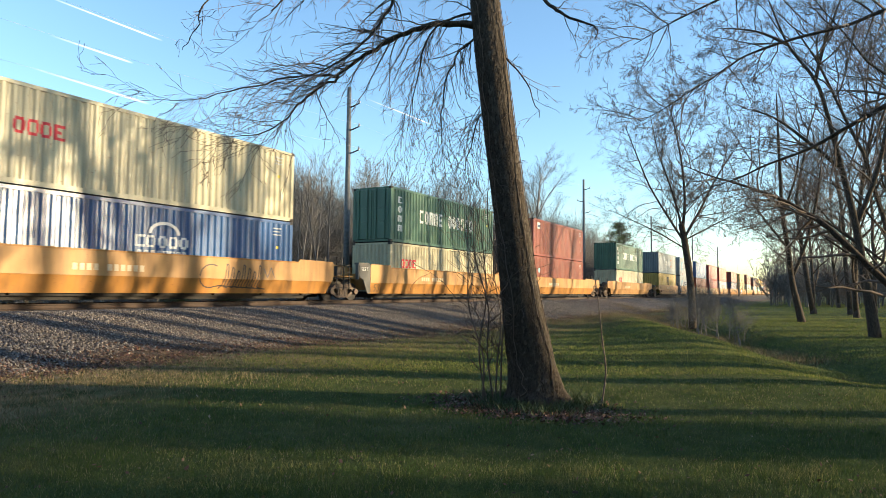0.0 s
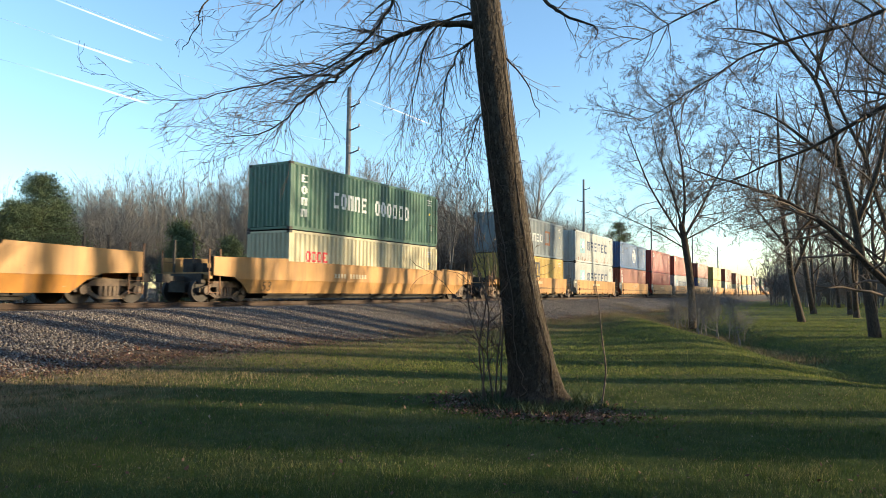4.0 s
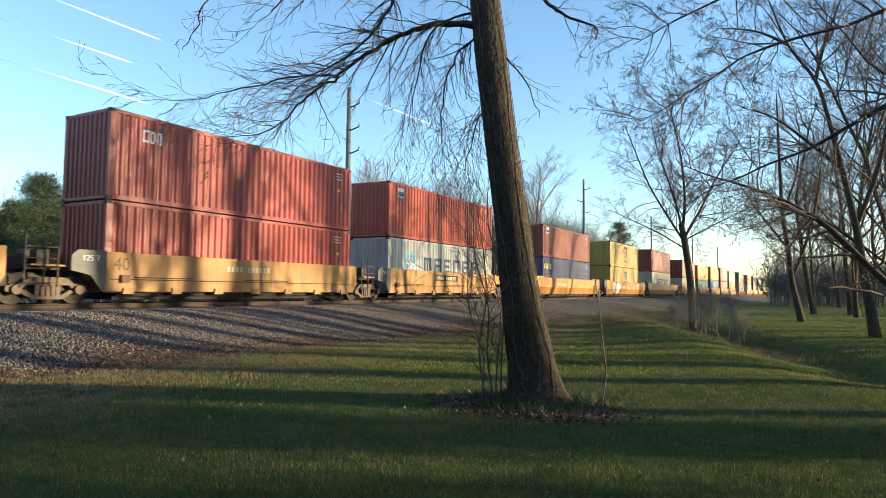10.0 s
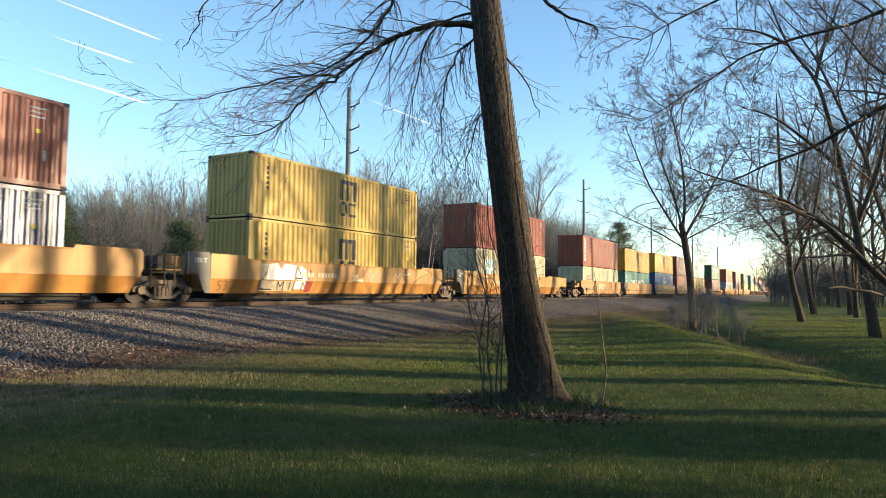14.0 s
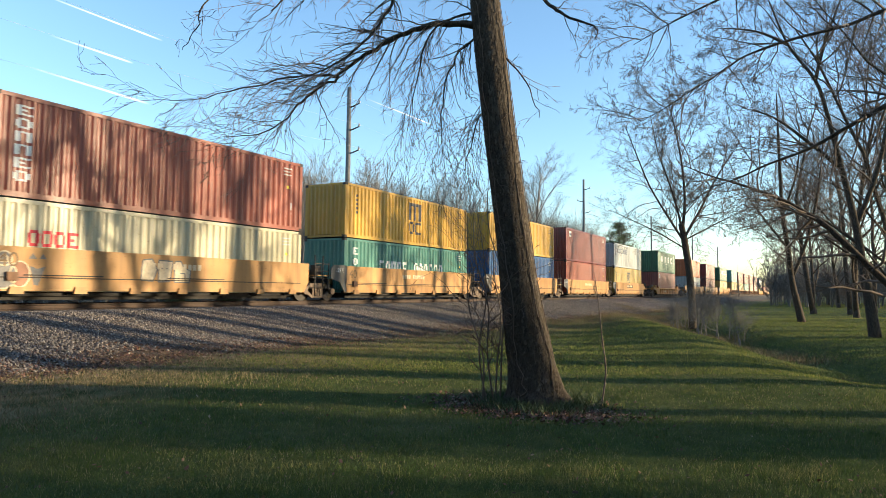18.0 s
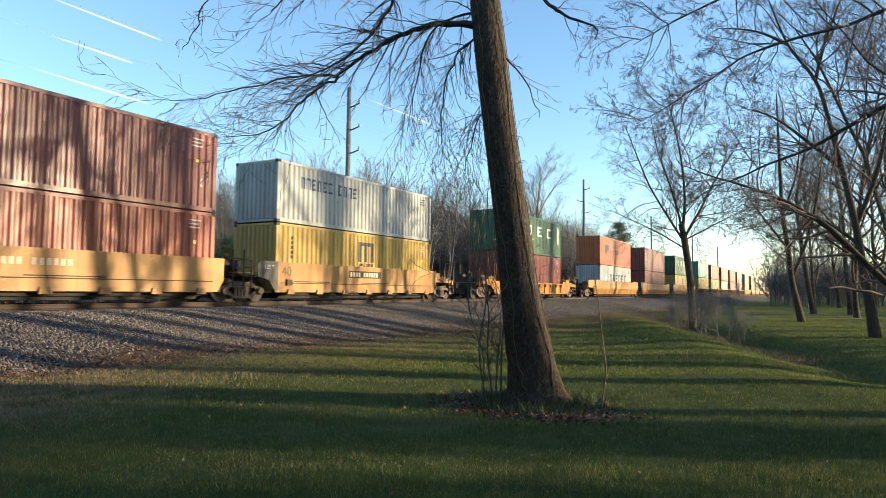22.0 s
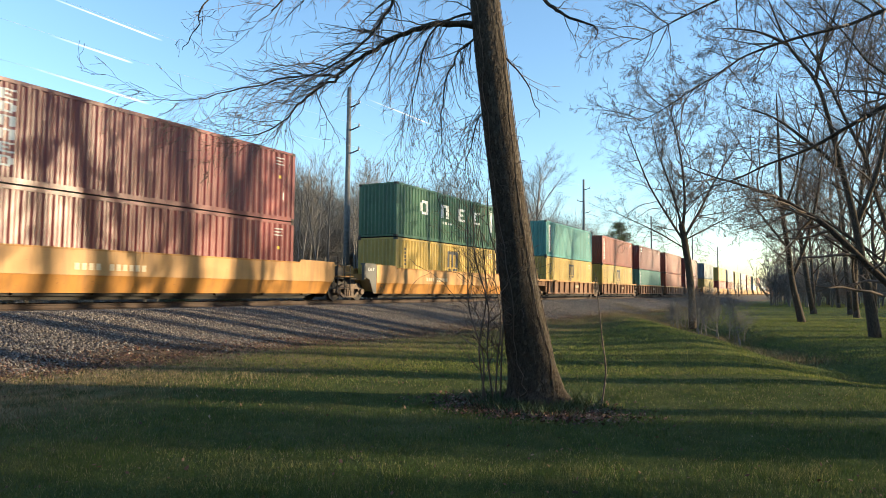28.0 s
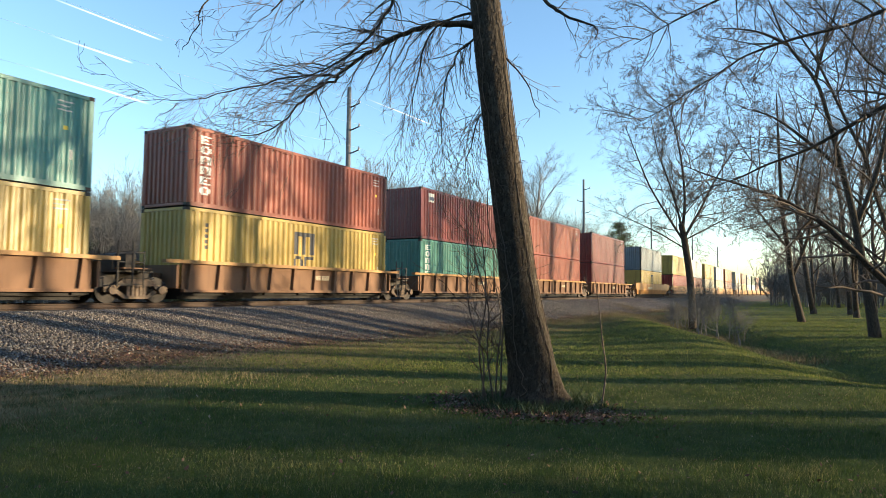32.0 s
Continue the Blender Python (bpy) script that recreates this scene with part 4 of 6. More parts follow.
def mural_loops(side):
    lines = [ring(1.75, 0.95, 0.5, 0.42, 12, 60, 300), [(2.0, 0.58), (2.3, 0.62), (2.15, 0.5)]]
    x = 2.3
    for i in range(7):
        top = 1.42 - 0.12 * (i % 3)
        lines.append([(x, 0.6), (x + 0.1, 1.0), (x + 0.16, top), (x + 0.24, top - 0.06), (x + 0.2, 0.9), (x + 0.12, 0.58), (x + 0.27, 0.53)])
        x += 0.27
    sprayed(side, "dark looping sprayed scrawl", M_SPRAYDARK, lines + [[(2.3, 0.6), (4.5, 0.5)]], (), 0.045)
    sprayed(side, "faint olive sprayed marks", M_SPRAYGREY, [[(4.3, 1.3), (4.5, 0.95), (4.7, 1.35), (4.9, 0.95)]], (), 0.04)


def mural_blocks(side):
    sprayed(side, "white and grey sprayed block", M_SPRAYWHITE, (), [
        [(-5.3, 0.88), (-3.75, 0.88), (-3.62, 1.5), (-4.3, 1.55), (-4.5, 1.3), (-4.7, 1.55), (-5.2, 1.5)],
        [(-3.55, 0.88), (-2.95, 0.88), (-3.0, 1.3), (-3.3, 1.48), (-3.6, 1.35)], [(-3.65, 0.5), (-3.0, 0.5), (-2.98, 0.84), (-3.62, 0.84)]])
    sprayed(side, "grey sprayed block", M_SPRAYPALE, (), [[(-5.6, 0.42), (-3.75, 0.42), (-3.72, 0.84), (-5.55, 0.84)], [(-5.6, 0.88), (-5.32, 0.88), (-5.25, 1.5), (-5.62, 1.5)]])
    sprayed(side, "pinkish sprayed patch", M_SPRAYPINK, (), [[(-2.93, 0.88), (-2.55, 0.88), (-2.5, 1.35), (-2.95, 1.42)], [(1.1, 0.9), (2.4, 0.9), (2.35, 1.4), (1.2, 1.35)]])
    sprayed(side, "dark red sprayed patch", M_SPRAYRED, (), [[(-2.96, 0.36), (-2.62, 0.36), (-2.5, 0.84), (-2.94, 0.84)]])
    sprayed(side, "black sprayed outline", M_SPRAYDARK, [
        [(-5.6, 0.84), (-5.62, 0.5), (-4.9, 0.48)], [(-4.6, 0.46), (-4.62, 0.82), (-4.45, 0.6), (-4.3, 0.82), (-4.28, 0.45)], [(-3.95, 0.45), (-3.9, 0.8)], [(-3.72, 1.05), (-3.5, 1.4), (-3.3, 1.05)],
        [(-3.7, 0.95), (-3.2, 0.95)], [(-3.66, 0.45), (-3.64, 0.86)], [(-3.2, 0.45), (-3.15, 0.8), (-3.0, 0.6)], [(-2.85, 0.9), (-2.75, 1.35), (-2.6, 0.95)], [(-5.5, 0.88), (-5.3, 1.2)]], (), 0.055, lift=0.006)
    sprayed(side, "small white sprayed tag", M_FADED, [[(0.3, 1.2), (0.35, 1.0), (0.55, 1.22), (0.6, 1.0)], [(0.25, 0.95), (1.0, 0.95)], [(3.8, 1.35), (4.0, 1.1), (4.2, 1.4)], [(4.5, 1.35), (4.8, 1.3), (5.2, 1.4)]], (), 0.09)


def mural_faces(side):
    rounds = [ring(-5.72, 1.26, 0.2, 0.2), ring(-5.72, 0.82, 0.34, 0.38), ring(-5.3, 0.84, 0.26, 0.36)]
    sprayed(side, "dark grey sprayed round shapes", M_SPRAYGREY, (), rounds[:2] + [[(-5.05, 1.08), (-4.92, 0.55), (-4.8, 0.53), (-4.62, 1.08), (-4.83, 1.0)], [(-5.08, 1.28), (-4.98, 1.44), (-4.86, 1.28)], [(-4.8, 1.28), (-4.7, 1.44), (-4.6, 1.28)]], flat=True)
    sprayed(side, "brown sprayed round shape", M_RUSTL, (), [rounds[2]], flat=True, lift=0.002)
    sprayed(side, "pale sprayed outline", M_FADED, [[p for p in r] for r in rounds] + [ring(-5.72, 1.26, 0.09, 0.09)], (), 0.04, True)
    pale = [[(-1.6, 0.75), (-1.15, 0.72), (-1.0, 1.1), (-1.2, 1.45), (-1.55, 1.4)], [(-0.95, 0.7), (-0.5, 0.72), (-0.4, 1.4), (-0.95, 1.42)], [(-0.33, 0.7), (0.3, 0.7), (0.32, 1.1), (0.05, 1.2), (-0.08, 1.42), (-0.33, 1.4)]]
    sprayed(side, "pale sprayed bubble shapes", M_SPRAYPALE, (), pale, flat=True)
    sprayed(side, "dark outline of the bubble shapes", M_SPRAYGREY, [s + s[:1] for s in pale] + [[(-0.85, 1.15), (-0.6, 1.15)], [(-0.1, 1.0), (0.1, 1.0), (0.1, 0.75)]], (), 0.045, True)


MURALS = {8.54: mural_loops, 194.91: mural_blocks, 236.14: mural_faces}
tail = random.Random(5)
x_next = 588.5
while x_next < 1010:
    pack = tail.choice((3, 5))
    kind, m, pitch = ("w53", Y, 19.4) if pack == 3 else ("w40", T, 15.35)
    for i in range(pack):
        CONSIST.append((x_next, kind, m, pitch, int(i == 0), int(i == pack - 1), (tail.choice(("brown", "maroon", "lightgrey", "darkgreen", "red", "cream", "yellow", "slate", "brown")), HC, 0, ""), (tail.choice(("yellow", "brown", "teal", "cream", "maroon", "blue", "lightgrey")), HC, 0, "")))
        x_next += pitch
    x_next += 6.2 if pack == 5 else 2.3

for x0, kind, m, pitch, first, last, up, low in CONSIST:
    cx, far = x0 + CL / 2, x0 > 480
    car, sill = well_car(kind, m, pitch, first, last)
    if x0 in MURALS:
        MURALS[x0](sill)
    moving.append((car, cx, MID, RAIL))
    base = RAIL + {"rib": 0.48, "w53": 0.40, "low": 0.46}.get(kind, 0.345)
    b1 = container(low[0], low[1], low[2], low[3], False, far)
    moving.append((b1, cx, MID, base))
    b2 = container(up[0], up[1], up[2], up[3], True, far)
    moving.append((b2, cx, MID, base + low[1] + 0.025))

# ---- trees ----
UP = Vector((0, 0, 1))


tips = []


def grow(g, tw, r, p, d, rad, length, level, spec, thin=0.0035):
    """One branch and its branches: thick ones into g, twigs into tw. spec: per level (segments, children, spread, rise, wobble, length ratio)."""
    seg, kids, spread, rise, wob, ratio = spec[level][:6]
    low = spec[level][6] if len(spec[level]) > 6 else 0.28 if level == 0 else 0.15
    pts, radii = [p], [rad]
    last = level == len(spec) - 1
    for i in range(seg):
        d = (d + Vector((r.gauss(0, wob), r.gauss(0, wob), r.gauss(0, wob))) + UP * rise).normalized()
        p = p + d * (length / seg)
        pts.append(p)
        radii.append(rad * (1 - (0.85 if level else 0.75) * (i + 1) / seg))
    (g if level < 2 else tw).tube(pts, radii, (8, 5, 3, 3, 3)[level])
    if last:
        tips.append(pts[-1])
        return
    for k in range(kids):
        u = low + (0.97 - low) * (k + r.random()) / kids
        i = min(int(u * seg), seg - 1)
        q = pts[i].lerp(pts[i + 1], u * seg - i)
        dd = (pts[i + 1] - pts[i]).normalized()
        side = dd.cross(Vector((r.gauss(0, 1), r.gauss(0, 1), r.gauss(0, 1)))).normalized()
        a = spread * r.uniform(0.7, 1.25)
        nd = (dd * math.cos(a) + side * math.sin(a)).normalized()
        nr = max(radii[i] * r.uniform(0.4, 0.62), thin)
        grow(g, tw, r, q, nd, nr, length * ratio * (1.15 - 0.6 * u) * r.uniform(0.75, 1.2), level + 1, spec, thin)


def tree_meshes(seed, height, rad, spec, m1, m2, thin=0.0035, lean=(0, 0)):
    r = random.Random(seed)
    g, tw = Geo(), Geo()
    grow(g, tw, r, Vector((0, 0, -0.15)), Vector((lean[0], lean[1], 1)).normalized(), rad, height, 0, spec, thin)
    g.tube([Vector((0, 0, -0.2)), Vector((0, 0, 0.12)), Vector((0, 0, 0.5))], [rad * 1.5, rad * 1.22, rad * 0.98], 8)
    return g.mesh("trunk", m1, True), tw.mesh("crown", m2)


def dome(g, tw, seed, height, width, count, twigs, subs, thin, low=0.14):
    """A round-crowned tree: limbs that arch out to a dome, set with fine twigs."""
    r = random.Random(seed)
    top = Vector((r.gauss(0, 0.03) * height, r.gauss(0, 0.03) * height, height * 0.62))
    g.tube([Vector((0, 0, -0.15)), Vector((0, 0, height * 0.25)), top], [height * 0.014, height * 0.011, height * 0.004], 5)
    for k in range(count):
        th, a = math.acos(1 - 0.98 * (k + 0.5) / count), 2.4 * k + r.gauss(0, 0.3)
        reach = r.uniform(0.8, 1.06)
        end = Vector((width * math.sin(th) * math.cos(a), width * math.sin(th) * math.sin(a), height * (0.36 + 0.64 * math.cos(th)))) * reach
        start = Vector((0, 0, min(end.z * 0.75, height * r.uniform(low, 0.5))))
        bend = Vector((end.x * 0.66, end.y * 0.66, start.z + (end.z - start.z) * 0.36))
        pts = []
        for i in range(6):
            u = i / 5
            pts.append(start * (1 - u) ** 2 + bend * 2 * u * (1 - u) + end * u * u + Vector((r.gauss(0, 0.012), r.gauss(0, 0.012), r.gauss(0, 0.012))) * height * (u > 0))
        g.tube(pts, [max(height * 0.0042 * (1 - 0.8 * i / 5), thin) for i in range(6)], 3)
        for j in range(twigs):
            u = 0.25 + 0.74 * (j + r.random()) / twigs
            i = min(int(u * 5), 4)
            p, d = pts[i].lerp(pts[i + 1], u * 5 - i), (pts[i + 1] - pts[i]).normalized()
            nd = (d * 0.8 + Vector((r.gauss(0, 0.5), r.gauss(0, 0.5), r.gauss(0.25, 0.4)))).normalized()
            L = height * 0.12 * r.uniform(0.5, 1.25)
            q = p + nd * L
            tw.tube([p, q], [thin, thin * 0.5], 3)
            for _ in range(subs):
                p2 = p.lerp(q, r.uniform(0.2, 0.9))
                tw.tube([p2, p2 + (nd * 0.7 + Vector((r.gauss(0, 0.5), r.gauss(0, 0.5), r.gauss(0.15, 0.45)))) * L * 0.5], [thin * 0.8, thin * 0.4], 3)


TALL = [(9, 13, 0.75, 0.03, 0.06, 0.42), (7, 8, 0.7, 0.05, 0.12, 0.5), (5, 6, 0.65, 0.03, 0.16, 0.5), (3, 3, 0.7, 0.0, 0.2, 0.5), (2, 0, 0, 0, 0.2, 0)]
FAR = [(7, 14, 0.5, 0.03, 0.05, 0.52), (5, 8, 0.5, 0.08, 0.12, 0.5), (3, 6, 0.55, 0.04, 0.15, 0.55), (2, 4, 0.6, 0.02, 0.2, 0.6), (1, 0, 0, 0, 0.2, 0)]
BRUSH = [(4, 12, 0.7, 0.04, 0.1, 0.9), (4, 8, 0.6, 0.06, 0.15, 0.6), (3, 6, 0.6, 0.03, 0.2, 0.6), (2, 0, 0, 0, 0.2, 0)]
BOLE = [(10, 8, 0.55, 0.03, 0.05, 0.5, 0.45), (7, 5, 0.6, 0.05, 0.12, 0.5), (4, 3, 0.65, 0.03, 0.16, 0.5), (2, 0, 0, 0, 0.2, 0)]
DENSE = [(9, 17, 0.8, 0.03, 0.07, 0.45, 0.1), (7, 9, 0.7, 0.05, 0.16, 0.5), (5, 8, 0.65, 0.03, 0.18, 0.5), (3, 4, 0.7, 0.0, 0.22, 0.55), (2, 0, 0, 0, 0.2, 0)]
POLE = [(9, 14, 0.55, 0.03, 0.035, 0.26, 0.42), (5, 6, 0.5, 0.07, 0.12, 0.5), (3, 5, 0.55, 0.04, 0.15, 0.55), (2, 3, 0.6, 0.02, 0.2, 0.6), (1, 0, 0, 0, 0.2, 0)]
variants = {}


def bare_tree(kind, seed, height, rad, x, y, turn, label, scale=1.0, group="", name="bare_tree"):
    key = (kind, seed)
    if key not in variants:
        if kind in ("dome", "bush"):
            g, tw = Geo(), Geo()
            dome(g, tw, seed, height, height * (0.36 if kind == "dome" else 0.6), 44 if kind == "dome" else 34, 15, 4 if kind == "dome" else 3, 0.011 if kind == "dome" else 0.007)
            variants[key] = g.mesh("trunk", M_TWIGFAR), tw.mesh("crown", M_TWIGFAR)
    if key not in variants:
        spec = {"tall": TALL, "far": FAR, "brush": BRUSH, "slim": POLE, "dense": DENSE, "bole": BOLE}[kind]
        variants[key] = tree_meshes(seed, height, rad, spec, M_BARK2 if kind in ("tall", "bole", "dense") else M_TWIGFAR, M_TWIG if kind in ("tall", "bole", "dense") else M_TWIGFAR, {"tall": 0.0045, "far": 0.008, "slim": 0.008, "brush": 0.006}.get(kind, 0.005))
    t = tagged(new(name), label, "tree" if name == "bare_tree" else "shrub", group)
    t.matrix_basis = pose(x, y, float(ground_z(np.float64(x), np.float64(y))), 0, 0, turn) @ Matrix.Scale(scale, 4)
    child("trunk", variants[key][0], t)
    child("crown", variants[key][1], t)
    return t


def far_wood(name, label, places, high=13, thin=0.02, low=0.14, category="trees"):
    """Many far trees nobody could count, as one mesh. places: (x, y, turn, scale)."""
    kinds = []
    for k in range(4):
        g = Geo()
        dome(g, g, 300 + k, high, high * 0.4, 20, 7, 1, thin, low)
        kinds.append((np.array(g.v), g.f))
    verts, faces, base = [], [], 0
    for i, (x, y, turn, sc) in enumerate(places):
        v, f = kinds[i % 4]
        c, s = math.cos(radians(turn)) * sc, math.sin(radians(turn)) * sc
        verts.append(np.stack([v[:, 0] * c - v[:, 1] * s + x, v[:, 0] * s + v[:, 1] * c + y, v[:, 2] * sc], -1))
        faces += [tuple(base + j for j in q) for q in f]
        base += len(v)
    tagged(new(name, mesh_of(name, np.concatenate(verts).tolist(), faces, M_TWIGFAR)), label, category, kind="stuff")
# the leaning tree on the lawn
main = tagged(new("leaning_tree"), "leafless leaning tree with rough brown bark rising from the lawn", "tree")
TRUNK = [(8.95, 3.55, -0.3, 0.53), (8.925, 3.574, 0.03, 0.42), (8.908, 3.591, 0.235, 0.353), (8.817, 3.667, 0.878, 0.313), (8.707, 3.757, 1.683, 0.262), (8.612, 3.818, 2.488, 0.243), (8.512, 3.89, 3.293, 0.235), (8.413, 3.959, 4.098, 0.223), (8.316, 4.024, 4.903, 0.222), (8.224, 4.082, 5.708, 0.204), (8.169, 4.116, 6.191, 0.188), (8.07, 4.12, 7.4, 0.16), (7.9, 4.15, 9.5, 0.11), (7.8, 4.3, 11.5, 0.04)]


def smooth_path(pts, n):
    """Points with radii on a smooth curve through the given ones."""
    out = []
    for i in range(len(pts) - 1):
        p0, p1, p2, p3 = (np.array(pts[min(max(k, 0), len(pts) - 1)], float) for k in (i - 1, i, i + 1, i + 2))
        for j in range(n):
            t = j / n
            out.append(0.5 * (2 * p1 + (p2 - p0) * t + (2 * p0 - 5 * p1 + 4 * p2 - p3) * t * t + (3 * p1 - p0 - 3 * p2 + p3) * t ** 3))
    return out + [np.array(pts[-1], float)]


def limb(g, pts, n=4, sides=6):
    q = smooth_path(pts, n)
    g.tube([Vector(a[:3]) for a in q], [max(a[3], 0.003) for a in q], sides)
    return [(Vector(a[:3]), max(a[3], 0.003)) for a in q]


def twigs_on(tw, stem, r, count, length, droop, levels, lo=0.1, spread=0.9, heading=None, upturn=0.0):
    """Thin zigzag twigs along a stem, hanging by droop; upturn lifts their tips again."""
    for k in range(count):
        u = lo + (1 - lo) * (k + r.random()) / count
        i = min(int(u * (len(stem) - 1)), len(stem) - 2)
        p, rad = stem[i]
        d = (stem[i + 1][0] - p).normalized()
        side = d.cross(Vector((r.gauss(0, 1), r.gauss(0, 1), r.gauss(0, 1)))).normalized()
        a = spread * r.uniform(0.7, 1.25)
        nd = (d * math.cos(a) + side * math.sin(a)).normalized()
        if heading:
            nd = (nd + heading * r.uniform(0.2, 0.9)).normalized()
        L, seg = length * r.uniform(0.45, 1.25), 8
        zig = nd.cross(Vector((r.gauss(0, 1), r.gauss(0, 1), r.gauss(0, 1)))).normalized()
        pts, q = [(p, min(rad * 0.55, (0.0055, 0.008, 0.013)[levels]))], p
        for s in range(seg):
            kick = zig * (0.17 if s % 2 else -0.17) + Vector((r.gauss(0, 0.14), r.gauss(0, 0.14), r.gauss(0, 0.14)))
            nd = (nd + kick - UP * droop * (1 - 2.2 * upturn * s / seg)).normalized()
            q = q + nd * L / seg
            pts.append((q, max(pts[0][1] * (1 - 0.72 * (s + 1) / seg), 0.0027)))
        tw.tube([b for b, _ in pts], [c for _, c in pts], 3)
        if levels:
            twigs_on(tw, pts, r, max(2, int(4.2 * L / 0.8)), length * 0.42, droop * 0.4, levels - 1, 0.12, 0.68, heading and heading * 0.5, upturn)


LEFTWARD = Vector((-0.5, 0.86, 0.0))


tg = Geo()
path = smooth_path(TRUNK, 26)
ns = 84
rr = random.Random(11)
for i, a in enumerate(path):
    for j in range(ns):
        ang = 2 * math.pi * j / ns
        flare = 1 + (0.28 * max(0, 1 - (a[2] + 0.1) / 0.7)) * (0.5 + 0.5 * math.cos(5 * ang + 0.6))
        ridge = 1 + 0.045 * noise.noise(Vector((math.cos(ang) * 3, math.sin(ang) * 3, a[2] * 0.8))) + 0.022 * noise.noise(Vector((math.cos(ang) * 7, math.sin(ang) * 7, a[2] * 9.0))) + 0.016 * noise.noise(Vector((math.cos(ang) * 16, math.sin(ang) * 16, a[2] * 26)))
        rad = a[3] * flare * ridge
        tg.v.append((a[0] + rad * math.cos(ang), a[1] + rad * math.sin(ang), a[2]))
for i in range(len(path) - 1):
    for j in range(ns):
        s, t = i * ns, (j + 1) % ns
        tg.f.append((s + j, s + t, s + ns + t, s + ns + j))
trunk = child("trunk", tg.mesh("trunk", M_BARK, True), main)
# loose plates of bark and vine stems on it
fk, vn = Geo(), Geo()
for k in range(4200):
    a = path[int(rr.random() ** 1.15 * (len(path) - 60))]
    ang = rr.uniform(0, 2 * math.pi)
    out, along = Vector((math.cos(ang), math.sin(ang), 0)), Vector((-0.16, 0.12, 1)).normalized()
    side = along.cross(out).normalized()
    c = Vector(a[:3]) + out * a[3] * 1.0 + along * rr.uniform(-0.05, 0.05)
    w, h, tip = rr.uniform(0.006, 0.017), rr.uniform(0.014, 0.045), rr.uniform(0.002, 0.016) + 0.012 * max(0.0, 1 - a[2] / 2.5) * rr.random()
    q = len(fk.v)
    fk.v += [(c - side * w - along * h)[:], (c + side * w - along * h * 0.7)[:], (c + side * w * 0.8 + along * h + out * tip)[:], (c - side * w * 0.9 + along * h * 0.8 + out * tip * 0.7)[:]]
    fk.f.append((q, q + 1, q + 2, q + 3))
child("loose_bark", fk.mesh("loose_bark", M_FLAKE), trunk)["kind"] = "stuff"
for k in range(3):
    ang, pts = rr.uniform(1.2, 5.6), []
    for i in range(0, len(path) - 50, 6):
        a = path[i]
        ang += rr.gauss(0, 0.09)
        pts.append(Vector((a[0] + math.cos(ang) * (a[3] + 0.012), a[1] + math.sin(ang) * (a[3] + 0.012), a[2])))
    vn = Geo().tube(pts, [0.008 - 0.004 * i / len(pts) for i in range(len(pts))], 5)
    r = random.Random(70 + k)
    twigs_on(vn, [(p, 0.006) for p in pts[len(pts) // 3:]], r, 16, 0.35, 0.06, 1, 0.05, 1.1)
    child("vine", vn.mesh("vine", M_TWIG), trunk, None, "thin bare vine climbing the trunk")


def limbs_on(thing, specs, seed, material, twig_m):
    """Each limb a part of its own, with its twigs: (points with radii, twig count, twig length, droop, levels)."""
    r = random.Random(seed)
    tw = Geo()
    for pts, count, length, droop, levels, *fan in specs:
        g = Geo()
        q = smooth_path(pts, 5)
        st = [(Vector(a[:3]) + Vector((r.gauss(0, 1), r.gauss(0, 1), r.gauss(0, 1))) * 0.012 * (0 < i < len(q) - 1), max(a[3], 0.003) * r.uniform(0.9, 1.08)) for i, a in enumerate(q)]
        g.tube([p for p, _ in st], [c for _, c in st], 7)
        child("limb", g.mesh("limb", material, True), thing)
        if count:
            twigs_on(tw, st, r, count, length, droop, levels, 0.1, 0.8, LEFTWARD * fan[0] if fan else None, 0.5 if fan else 0.25)
    child("crown", tw.mesh("crown", twig_m), thing)


